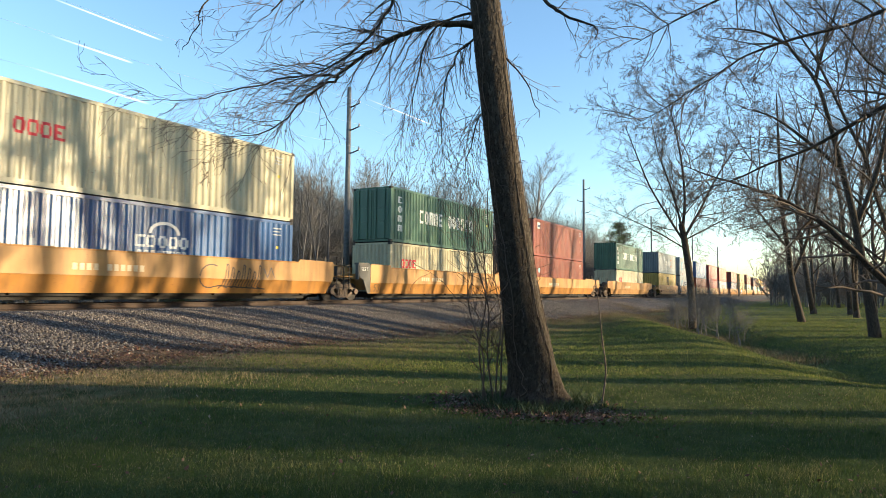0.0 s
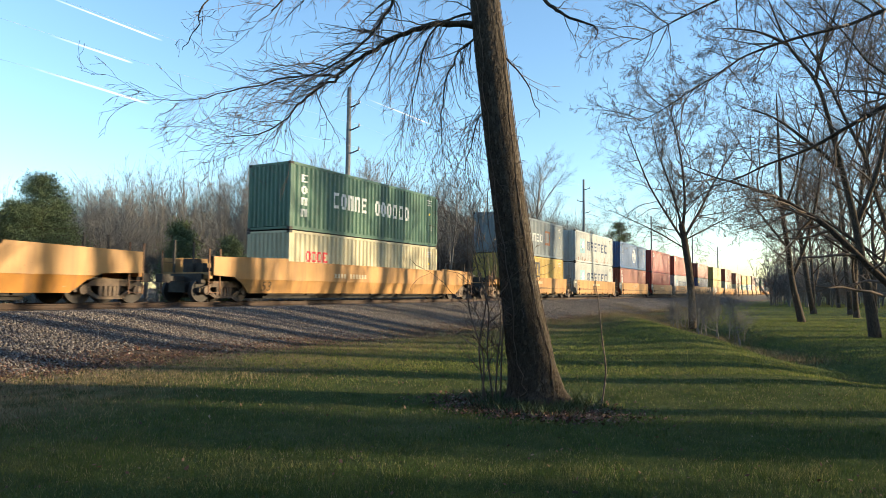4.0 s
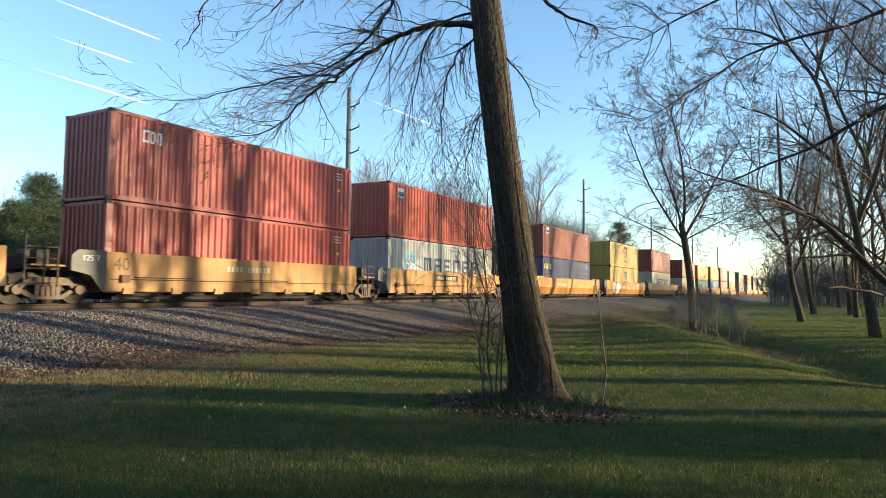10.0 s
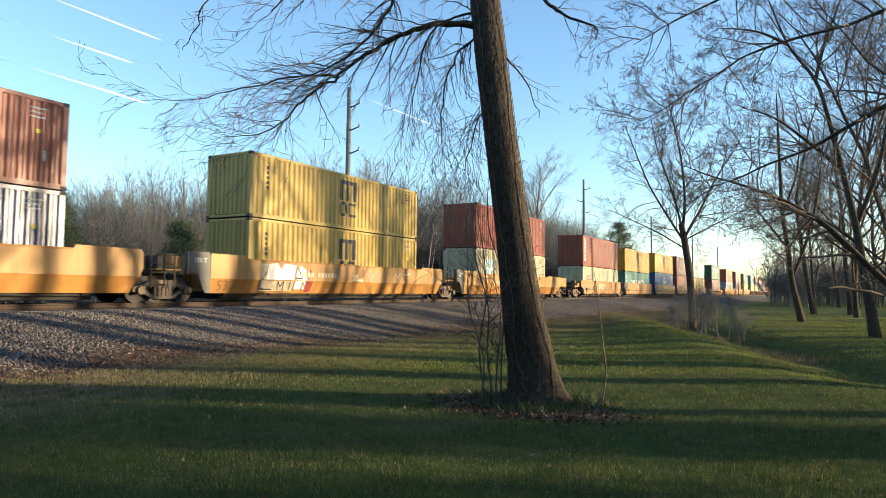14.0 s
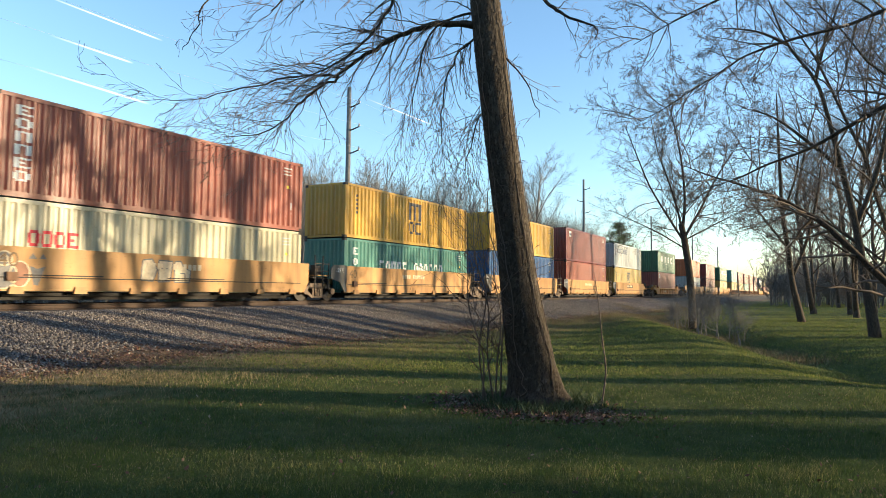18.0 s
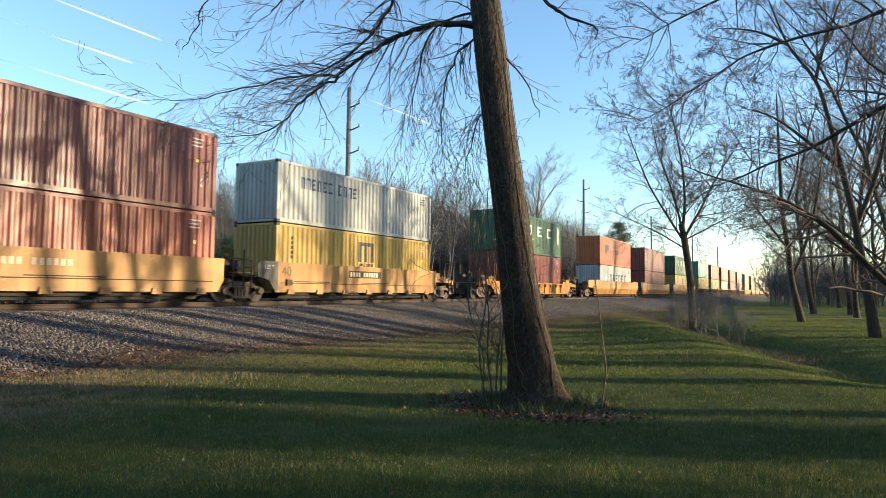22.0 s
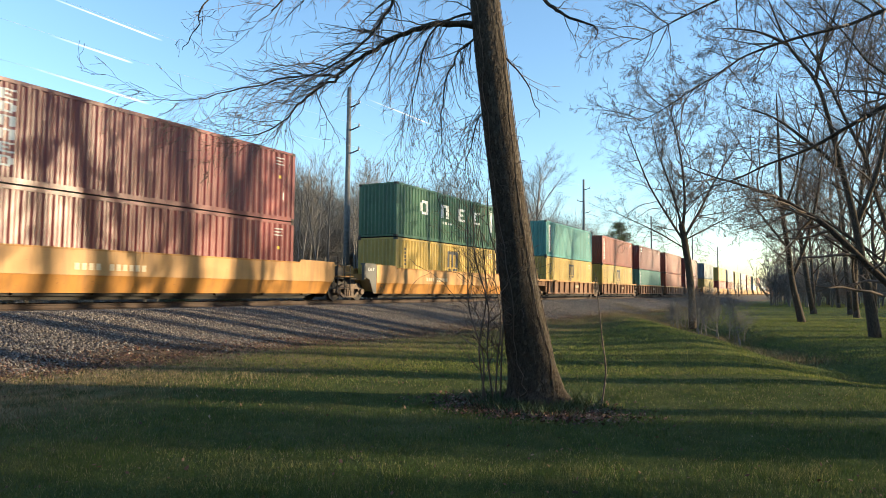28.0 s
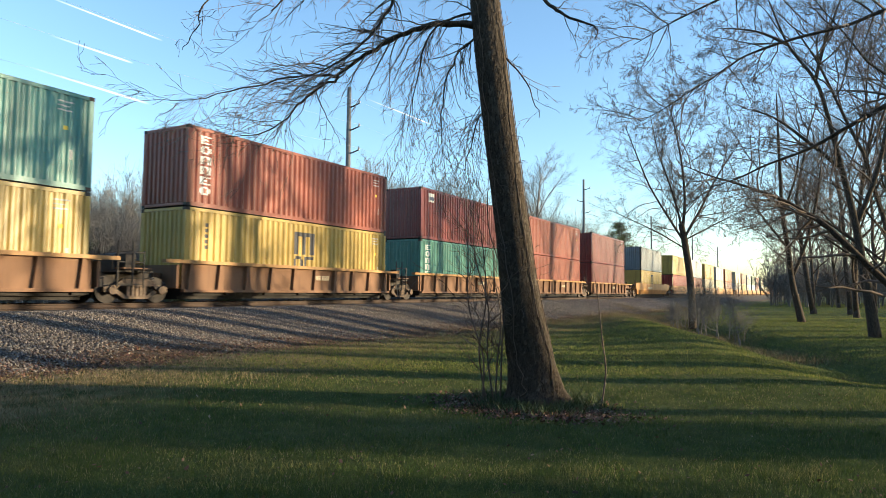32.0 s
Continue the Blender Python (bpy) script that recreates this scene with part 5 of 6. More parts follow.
limbs_on(main, [
    ([(8.2, 4.15, 5.33, 0.055), (7.93, 4.63, 5.36, 0.043), (7.69, 5.05, 5.23, 0.036), (7.43, 5.55, 4.9, 0.029), (7.21, 5.98, 4.56, 0.022), (7.03, 6.33, 4.3, 0.017), (6.89, 6.62, 3.95, 0.012), (6.7, 6.9, 3.75, 0.009), (6.45, 7.3, 3.7, 0.004)], 46, 1.1, 0.09, 2, 0.7),
    ([(7.25, 5.9, 4.6, 0.023), (6.9, 6.2, 4.55, 0.015), (6.4, 6.7, 4.35, 0.011), (5.9, 7.3, 4.1, 0.006), (5.5, 7.8, 4.05, 0.003)], 24, 0.95, 0.08, 2, 0.8),
    ([(7.57, 5.17, 5.93, 0.027), (7.46, 5.21, 5.49, 0.021), (7.22, 5.49, 4.97, 0.017), (6.86, 5.99, 4.54, 0.011), (6.48, 6.46, 4.34, 0.006)], 32, 0.95, 0.08, 2, 0.7),
    ([(8.23, 3.99, 6.19, 0.04), (8.32, 3.49, 5.95, 0.033), (8.32, 3.2, 5.55, 0.026), (8.3, 2.91, 5.26, 0.02), (8.32, 2.53, 5.06, 0.013), (8.18, 2.44, 4.81, 0.006)], 10, 0.6, 0.05, 1),
    ([(8.07, 4.25, 6.35, 0.04), (6.91, 5.68, 6.5, 0.024), (6.05, 6.7, 5.88, 0.014), (5.67, 6.88, 5.22, 0.01), (5.5, 6.8, 4.85, 0.007), (5.3, 6.8, 4.5, 0.004)], 12, 0.55, 0.07, 1),
    ([(8.15, 4.16, 5.94, 0.05), (7.45, 5.09, 6.11, 0.036), (6.81, 5.98, 5.8, 0.022), (6.42, 6.44, 5.35, 0.008)], 18, 1.0, 0.08, 2, 0.5),
    ([(8.1, 4.1, 6.2, 0.06), (7.6, 5.6, 7.0, 0.04), (6.6, 7.2, 6.6, 0.012)], 11, 1.0, 0.1, 2, 0.4),
    ([(8.0, 4.1, 7.4, 0.07), (8.8, 3.4, 8.2, 0.05), (9.6, 2.4, 8.6, 0.01)], 14, 1.4, 0.05, 2),
    ([(7.9, 4.2, 8.6, 0.07), (7.3, 4.9, 9.8, 0.05), (6.9, 5.6, 10.6, 0.01)], 14, 1.4, 0.05, 2),
    ([(8.25, 4.2, 5.2, 0.02), (8.05, 4.45, 4.9, 0.014), (7.95, 4.6, 4.2, 0.009), (7.98, 4.6, 3.4, 0.004)], 34, 0.9, 0.16, 2),
    ([(8.3, 4.2, 5.6, 0.02), (7.9, 4.7, 5.3, 0.014), (7.75, 4.9, 4.6, 0.009), (7.7, 4.95, 3.9, 0.004)], 34, 0.9, 0.16, 2),
    ([(8.4, 4.1, 4.3, 0.014), (8.3, 4.25, 3.9, 0.01), (8.2, 4.4, 3.2, 0.004)], 26, 0.8, 0.14, 2),
    ([(8.32, 3.85, 4.9, 0.014), (8.5, 3.55, 4.5, 0.01), (8.6, 3.4, 4.0, 0.004)], 6, 0.5, 0.04, 1),
], 3, M_BARK2, M_TWIG)

# thin saplings beside the trunk
for i, (x, y, h, lean) in enumerate(((8.62, 4.0, 3.4, -0.06), (8.55, 4.05, 2.8, -0.16), (8.66, 4.1, 2.4, 0.05), (9.3, 2.75, 1.9, 0.02), (8.45, 4.2, 2.7, -0.1), (8.72, 4.25, 2.9, -0.08))):
    sap = tagged(new("sapling"), "thin bare sapling growing beside the leaning tree", "sapling")
    g, tw = Geo(), Geo()
    r = random.Random(20 + i)
    st = limb(g, [(0, 0, -0.05, 0.015), (lean + r.gauss(0, 0.04), r.gauss(0, 0.04), h * 0.25, 0.012), (lean * 1.7 + r.gauss(0, 0.05), r.gauss(0, 0.05), h * 0.5, 0.01), (lean * 2.5 + r.gauss(0, 0.05), 0.05 + r.gauss(0, 0.05), h * 0.75, 0.007), (lean * 3, 0.1, h, 0.003)], 6, 5)
    twigs_on(tw, st, r, 4 if i == 3 else 20, 0.3 if i == 3 else 0.85, -0.02, 1, 0.2, 0.8)
    child("stem", g.mesh("stem", M_TWIG), sap)
    child("crown", tw.mesh("crown", M_TWIG), sap)
    sap.matrix_basis = pose(x, y, float(ground_z(np.float64(x), np.float64(y))))

# the grove on the far lawn
def hand_tree(label, trunk, specs, seed, m=None):
    t = tagged(new("bare_tree"), label, "tree", "grove trees")
    g = Geo()
    st = limb(g, trunk, 5, 10)
    start = len(tips)
    child("trunk", g.mesh("trunk", M_BARK2, True), t)
    r = random.Random(seed)
    tw = Geo()
    for pts, count, length, rise, kids in specs:
        lg = Geo()
        ls = limb(lg, pts, 4, 6)
        child("limb", lg.mesh("limb", M_BARK2, True), t)
        for k in range(count):
            i = min(int((0.12 + 0.86 * (k + r.random()) / count) * (len(ls) - 1)), len(ls) - 2)
            p, rad = ls[i]
            d = (ls[i + 1][0] - p).normalized()
            side = d.cross(Vector((r.gauss(0, 1), r.gauss(0, 1), r.gauss(0, 1)))).normalized()
            grow(tw, tw, r, p, (d * r.uniform(0.15, 0.9) + side * 0.75 + UP * r.uniform(-0.2, 0.25)).normalized(), max(rad * 0.5, 0.01), length * r.uniform(0.6, 1.2), 0, [(6, kids, 0.75, rise, 0.17, 0.5), (4, 5, 0.75, 0.02, 0.2, 0.55), (3, 4, 0.8, 0.0, 0.25, 0.5), (2, 0, 0, 0, 0.2, 0)], 0.0038)
    child("crown", tw.mesh("crown", m or M_TWIG), t)
    bg = Geo()
    for p in tips[start::4]:
        a, w = r.uniform(0.010, 0.02), r.uniform(0.008, 0.013)
        k = len(bg.v)
        bg.v += [(p.x - w, p.y - w, p.z), (p.x + w, p.y - w, p.z), (p.x, p.y + w, p.z), (p.x, p.y, p.z + a)]
        bg.f += [(k, k + 1, k + 3), (k + 1, k + 2, k + 3), (k + 2, k, k + 3), (k, k + 2, k + 1)]
    child("bud_dust", bg.mesh("bud_dust", M_BUD), t)["kind"] = "stuff"
    return t


hand_tree("small spreading bare tree beside the grassy ditch", [(35.64, 5.75, -0.25, 0.21), (35.45, 5.8, 2.11, 0.18), (35.18, 6.0, 4.12, 0.167), (35.02, 6.15, 5.12, 0.14)], [
    ([(35.18, 6.0, 4.12, 0.068), (34.38, 6.72, 5.52, 0.054), (33.61, 7.37, 6.9, 0.041), (32.91, 7.89, 8.54, 0.027), (32.29, 8.28, 9.88, 0.014)], 25, 2.3, 0.05, 7),
    ([(35.08, 6.08, 4.84, 0.082), (35.3, 5.99, 6.46, 0.065), (35.34, 6.16, 8.53, 0.048), (35.26, 6.54, 10.64, 0.031), (35.29, 6.82, 11.89, 0.014)], 28, 2.3, 0.05, 7),
    ([(35.16, 5.99, 4.41, 0.068), (35.48, 5.26, 5.85, 0.054), (35.75, 4.6, 7.3, 0.041), (36.04, 3.95, 8.45, 0.027), (36.28, 3.43, 9.32, 0.014)], 27, 2.3, 0.05, 7),
    ([(35.04, 6.13, 4.98, 0.061), (35.05, 6.55, 6.75, 0.046), (34.91, 7.21, 8.85, 0.029), (34.9, 7.61, 10.99, 0.014)], 24, 2.1, 0.05, 7),
    ([(35.17, 6.0, 4.26, 0.041), (35.46, 4.73, 4.96, 0.031), (35.64, 3.69, 5.5, 0.020), (35.74, 2.8, 5.89, 0.010)], 19, 1.7, 0.05, 7),
    ([(35.2, 6.01, 3.83, 0.041), (34.21, 6.97, 4.51, 0.031), (33.27, 7.87, 5.03, 0.020), (32.27, 8.86, 5.54, 0.010)], 19, 1.7, 0.05, 7)], 51)
hand_tree("tall bare tree leaning over the lawn", [(28.9, -1.67, -0.15, 0.22), (28.72, -1.52, 1.19, 0.175), (28.52, -1.34, 2.42, 0.15), (28.29, -1.14, 4.07, 0.12), (27.91, -0.74, 6.13, 0.095), (27.54, -0.34, 8.08, 0.075), (27.23, 0.02, 9.35, 0.06), (26.66, 0.85, 10.64, 0.045), (26.2, 1.44, 12.28, 0.02)], [
    ([(28.29, -1.14, 4.07, 0.094), (28.6, -1.9, 6.2, 0.078), (28.8, -2.4, 9.0, 0.055), (28.6, -2.6, 12.0, 0.023)], 14, 2.6, 0.03, 6),
    ([(27.91, -0.74, 6.13, 0.078), (27.7, 0.3, 7.2, 0.062), (27.5, 1.4, 8.2, 0.039), (27.3, 2.5, 8.7, 0.016)], 12, 2.2, 0.03, 6),
    ([(28.4, -1.2, 3.4, 0.055), (28.1, 0.0, 4.4, 0.039), (27.7, 1.3, 5.0, 0.023), (27.4, 2.4, 5.2, 0.009)], 10, 1.8, 0.02, 6),
    ([(27.23, 0.02, 9.35, 0.070), (27.6, -0.3, 10.8, 0.055), (27.9, -0.9, 12.6, 0.023)], 10, 2.4, 0.03, 6),
    ([(26.66, 0.85, 10.64, 0.055), (26.5, 1.9, 11.3, 0.039), (26.3, 3.2, 11.6, 0.012)], 10, 2.0, 0.03, 6)], 52)
hand_tree("bare tree with twin stems on the lawn", [(40.93, 0.96, -0.1, 0.218), (40.75, 1.15, 0.97, 0.178), (40.52, 1.38, 2.2, 0.153), (40.3, 1.53, 4.03, 0.128), (40.04, 1.75, 5.87, 0.103), (39.82, 1.82, 8.32, 0.078), (39.6, 1.9, 12.5, 0.023)], [
    ([(40.5, 1.4, 2.4, 0.094), (40.7, 0.6, 4.6, 0.078), (40.8, 0.0, 7.5, 0.055), (40.9, -0.4, 11.5, 0.016)], 14, 2.6, 0.03, 6),
    ([(40.3, 1.53, 4.03, 0.070), (40.0, 2.6, 5.6, 0.055), (39.7, 3.6, 7.2, 0.031), (39.5, 4.3, 8.8, 0.012)], 12, 2.4, 0.03, 6),
    ([(40.04, 1.75, 5.87, 0.070), (39.9, 1.0, 8.2, 0.047), (39.7, 0.8, 10.8, 0.016)], 10, 2.4, 0.03, 6)], 53)
# a tree beside the viewpoint whose limbs reach into view
hand_tree("bare tree with long limbs reaching over the lawn", [(15.6, -4.2, -0.1, 0.32), (15.4, -3.9, 2.0, 0.27), (15.2, -3.7, 5.0, 0.22), (15.0, -3.6, 8.0, 0.17), (14.9, -3.6, 12.0, 0.06)], [
    ([(15.45, -3.95, 1.0, 0.081), (14.95, -2.3, 0.95, 0.078), (14.84, -1.65, 1.17, 0.076), (14.78, -1.04, 1.79, 0.065), (14.55, -0.19, 2.77, 0.054), (14.63, 0.21, 3.12, 0.046), (14.63, 0.72, 3.47, 0.036), (14.55, 1.41, 3.78, 0.027), (14.51, 2.02, 4.02, 0.016), (14.51, 2.56, 4.3, 0.006)], 32, 1.5, 0.04, 6),
    ([(15.2, -3.7, 5.4, 0.083), (14.78, -2.11, 5.6, 0.068), (14.45, -1.12, 5.05, 0.053), (14.31, -0.5, 4.69, 0.041), (14.17, 0.13, 4.32, 0.032), (13.96, 0.86, 4.03, 0.022), (13.87, 1.38, 3.79, 0.015), (13.67, 2.11, 3.55, 0.006)], 28, 1.2, 0.0, 6),
    ([(15.1, -3.7, 6.6, 0.07), (13.56, -2.13, 6.67, 0.050), (13.11, -1.05, 6.36, 0.040), (12.95, -0.49, 6.15, 0.031), (12.62, 0.36, 5.94, 0.025), (12.37, 1.07, 5.69, 0.020), (12.33, 1.42, 5.47, 0.016), (12.22, 1.9, 5.19, 0.012), (12.13, 2.36, 4.89, 0.009), (12.0, 2.86, 4.62, 0.004)], 46, 1.2, 0.02, 6),
    ([(15.0, -3.6, 8.0, 0.075), (13.9, -1.9, 8.0, 0.053), (13.0, 0.2, 7.4, 0.038), (12.3, 2.0, 6.6, 0.015), (12.0, 2.9, 6.1, 0.006)], 38, 1.25, 0.0, 6)], 54)

for i, (x, y, kind, seed, h, rad, turn, sc) in enumerate((
        (59.6, 0.6, "tall", 2, 17, 0.21, 120, 1.0), (61, -1.9, "tall", 4, 17, 0.21, 20, 0.9), (24.5, -3.6, "tall", 3, 16, 0.21, 150, 0.95), (47, -4.5, "tall", 2, 17, 0.21, 75, 1.1), (36, -7.5, "tall", 2, 17, 0.21, 330, 1.1), (20.5, -5.6, "tall", 4, 17, 0.21, 190, 0.9),
        (28, -10, "tall", 3, 16, 0.21, 80, 1.0), (52, -11, "tall", 4, 17, 0.21, 140, 1.1), (90.9, -1.7, "dense", 91, 16, 0.15, 10, 1.2), (78, 0.8, "dense", 90, 16, 0.15, 200, 1.1), (105, 3, "dense", 91, 16, 0.15, 33, 0.9), (120, -1, "dense", 90, 16, 0.15, 300, 1.1))):
    bare_tree(kind, seed, h, rad, x, y, turn, "bare grey-barked tree standing on the lawn" if i < 10 else "bare tree in the grove past the lawn", sc, "grove trees")
# trees beside the viewpoint whose shadows cross the lawn and the train
for i, (x, y, seed, turn, sc) in enumerate(((16.32, -13, 2, 260, 1.0), (22, -12, 3, 310, 1.0), (26, -9, 5, 30, 1.4), (31, -13.5, 4, 200, 1.45), (37, -11.5, 5, 120, 1.4), (42.5, -15, 2, 90, 1.4), (23.5, -15.5, 4, 300, 1.4), (34, -18, 5, 220, 1.5), (39, -24, 3, 160, 1.6), (51, -19, 4, 250, 1.4), (19, -12.5, 4, 10, 0.9), (24, -16, 2, 130, 1.1), (30, -21, 2, 200, 1.3))):
    bare_tree("bole", seed, 17, 0.3, x, y, turn, "bare tree on the lawn beside the viewpoint", sc, "grove trees")

for i, (x, y, seed, turn, sc) in enumerate(((25, -16.5, 3, 60, 0.95), (28, -13, 2, 200, 0.9), (33, -20, 4, 310, 1.0), (41, -18, 2, 20, 1.0))):
    bare_tree("tall", seed, 17, 0.21, x, y, turn, "bare tree on the lawn beside the viewpoint", sc, "grove trees")

# Row of trees out of view, added to streak the far train with shadow.
for i in range(16):
    bare_tree("bole", 2 + i % 4, 17, 0.3, 62 + 9.5 * i, -17 - 1.3 * i - 6 * (i % 2), 77 * i, "bare tree in the grove past the lawn", 1.1 + 0.1 * (i % 3), "grove trees")

# ---- woods and brush behind the track ----
woods = random.Random(9)
for i in range(92):
    x = 38 + 36 * (i + woods.random()) / 66 if i < 66 else 74 + 64 * (i - 66 + woods.random()) / 26
    bare_tree("slim", 80 + i % 6, 13.5, 0.13, x, woods.uniform(38, 72), woods.uniform(0, 360), "slender leafless tree in the woods behind the track", woods.uniform(0.72, 1.08) * min(1.1, 0.62 + max(0, x - 25) / 70), "woods behind the track")
for i in range(130):
    x = 14 + 180 * (i + woods.random()) / 130
    y = woods.uniform(48, 84)
    bare_tree("dome", 40 + i % 6, 13, 0.2, x, y, woods.uniform(0, 360), "grey-brown round-crowned leafless tree in the woods behind the track", woods.uniform(0.9, 1.15) * min(1.42, 0.6 + max(0, x - 25) / 55), "woods behind the track")
for i in range(90):
    x = 2 + 120 * ((i + woods.random()) / 90) ** 1.3
    bare_tree("bush", 70 + i % 4, 3.0, 0.05, x, woods.uniform(30.5, 36) if x > 30 else woods.uniform(33, 38), woods.uniform(0, 360), "low dense leafless bush behind the track", woods.uniform(0.6, 1.05), "brush behind the track", "shrub")
for x, y, sc in ((29.2, 45.5, 0.74), (31.5, 47, 0.72), (33.6, 45, 0.7), (36.5, 46, 0.78), (39, 44, 0.8)):
    bare_tree("dome", 40 + int(x) % 6, 13, 0.2, x, y, 40 * x, "fine-twigged round-crowned leafless tree behind the track", sc, "woods behind the track")
bare_tree("far", 41, 13, 0.2, 88, 35.5, 60, "tall thin leafless tree behind the track", 1.45, "woods behind the track")
far = []
for lo, span, count, y0, y1 in ((75, 110, 45, -70, -32), (205, 500, 45, 45, 110), (110, 600, 55, -120, -45), (-140, 150, 50, 34, 60)):
    for i in range(count):
        far.append((lo + span * (i + woods.random()) / count, woods.uniform(y0, y1), woods.uniform(0, 360), woods.uniform(0.8, 1.2)))
for i in range(30):
    x = 160 + 240 * (i + woods.random()) / 30
    far.append((x, x * woods.uniform(0.10, 0.17), woods.uniform(0, 360), woods.uniform(0.55, 0.85)))
far_wood("far_woods", "grey-brown leafless woods far down the line", far)
thick = []
for i in range(130):
    x = 92 + 60 * (i + woods.random()) / 130
    thick.append((x, woods.uniform(-0.11 * x, 0.06 * x), woods.uniform(0, 360), woods.uniform(0.7, 1.5)))
far_wood("thicket", "dense brown leafless thicket behind the grove", thick, 6.0, 0.02, 0.03, "thicket")
for i in range(9):
    bare_tree("dome", 40 + i % 6, 13, 0.2, 86 + 3.2 * i, woods.uniform(31.5, 40), woods.uniform(0, 360), "round-crowned leafless tree behind the track", woods.uniform(1.0, 1.22), "woods behind the track")
for i, (x, y, turn, sc) in enumerate(((52.5, -2.0, 30, 1.15), (46.5, -3.6, 110, 1.1), (65.6, -3.8, 200, 1.2), (38.5, -3.2, 290, 1.0), (33.5, -4.8, 240, 1.0))):
    bare_tree("dense", 90 + i % 3, 16, 0.15, x, y, turn, "bare fine-twigged tree in the grove", sc, "grove trees")
for i in range(90):
    x = 30 + 166 * (i + woods.random()) / 90
    bare_tree("brush", 60 + i % 4, 3.2, 0.05, x, woods.uniform(34, 48), woods.uniform(0, 360), "tangled brown leafless shrub behind the track", woods.uniform(0.4, 0.85), "brush behind the track", "shrub")
for i in range(22):
    u = (i + woods.random()) / 22
    x = 25 + 13 * u
    bare_tree("brush", 60 + i % 4, 3.2, 0.05, x, -0.8 + (x - 17) * 0.377 + woods.uniform(-0.6, 1.4), woods.uniform(0, 360), "thin bare shrub growing in the ditch", woods.uniform(0.2, 0.5), "ditch shrubs", "shrub")


def pine(x, y, h, w, seed, label, whorls=60, fine=1.0):
    t = tagged(new("pine_tree"), label, "tree")
    g, nd, r = Geo(), Geo(), random.Random(seed)
    g.tube([Vector((0, 0, -0.2)), Vector((0.1, 0, h * 0.5)), Vector((0, 0.1, h))], [0.2, 0.13, 0.03], 6)
    for i in range(whorls):
        u = (i + r.random()) / whorls
        z = h * (0.12 + 0.88 * u)
        reach = w * (1.02 - u) ** 0.55 * min(1, 0.55 + u * 2) * r.uniform(0.65, 1.1)
        a = r.uniform(0, 2 * math.pi)
        d = Vector((math.cos(a), math.sin(a), 0.15))
        g.tube([Vector((0, 0, z)), Vector((0, 0, z)) + d * reach], [0.04, 0.008], 3)
        for k in range(int(115 / fine ** 1.5)):
            c = Vector((0, 0, z)) + d * reach * r.uniform(0.25, 1.0) + Vector((r.gauss(0, 0.27), r.gauss(0, 0.27), r.gauss(0, 0.2)))
            e = Vector((r.gauss(0, 1), r.gauss(0, 1), r.gauss(0.4, 0.8))).normalized() * r.uniform(0.2, 0.42) * fine
            f = e.cross(Vector((r.gauss(0, 1), r.gauss(0, 1), r.gauss(0, 1)))).normalized() * 0.036 * fine
            q = len(nd.v)
            nd.v += [(c - f)[:], (c + f)[:], (c + e)[:]]
            nd.f.append((q, q + 1, q + 2))
    child("trunk", g.mesh("trunk", M_BARK2), t)
    child("crown", nd.mesh("crown", M_NEEDLE), t)
    t.matrix_basis = pose(x, y, 0)
    return t


# Three evergreens out of view, added to cast the broad shade on the lawn.
pine(7.4, -6.2, 6.0, 1.9, 7, "small unseen evergreen added to shade the lawn")
pine(10.8, -6.7, 7.5, 1.9, 5, "unseen evergreen tree added to shade the lawn")
pine(12.4, -8.85, 7.2, 1.65, 6, "unseen evergreen tree added to shade the lawn")
# Unseen evergreens added round the back, to cut the fill from the sky.
sky_blockers = [pine(-6, -3, 9, 2.9, 20, "unseen evergreen added behind the viewpoint to block sky light"), pine(-5, 4, 8, 2.9, 21, "unseen evergreen added behind the viewpoint to block sky light")]
for k in range(26):
    u = k / 25
    a = radians(125 + 150 * u)
    d = woods.uniform(9, 16)
    copy_thing(sky_blockers[k % 2], pose(1 + d * math.cos(a), -1 + d * math.sin(a) * 0.9, 0, 0, 0, 40 * k) @ Matrix.Scale(woods.uniform(0.8, 1.25), 4))
pine(24.0, 44, 8.7, 3.9, 1, "bushy green pine behind the railway track", 130, 0.62)
pine(22.0, 43.2, 6.6, 3.0, 11, "bushy green pine behind the railway track", 100, 0.62)
pine(26.4, 46.5, 7.4, 3.0, 12, "bushy green pine behind the railway track", 100, 0.62)
pine(19.5, 49, 7.4, 2.6, 2, "green pine beside the track")
pine(27.5, 52, 7.6, 2.4, 4, "green pine among the woods")
pine(26.9, 34, 5.4, 1.7, 14, "low dark green cedar behind the track", 70, 0.7)
pine(31.3, 34.5, 4.8, 1.4, 15, "low dark green cedar behind the track", 60, 0.7)
pine(128, 34, 15, 5.6, 3, "dark green pine beyond the utility poles", 130, 1.2)

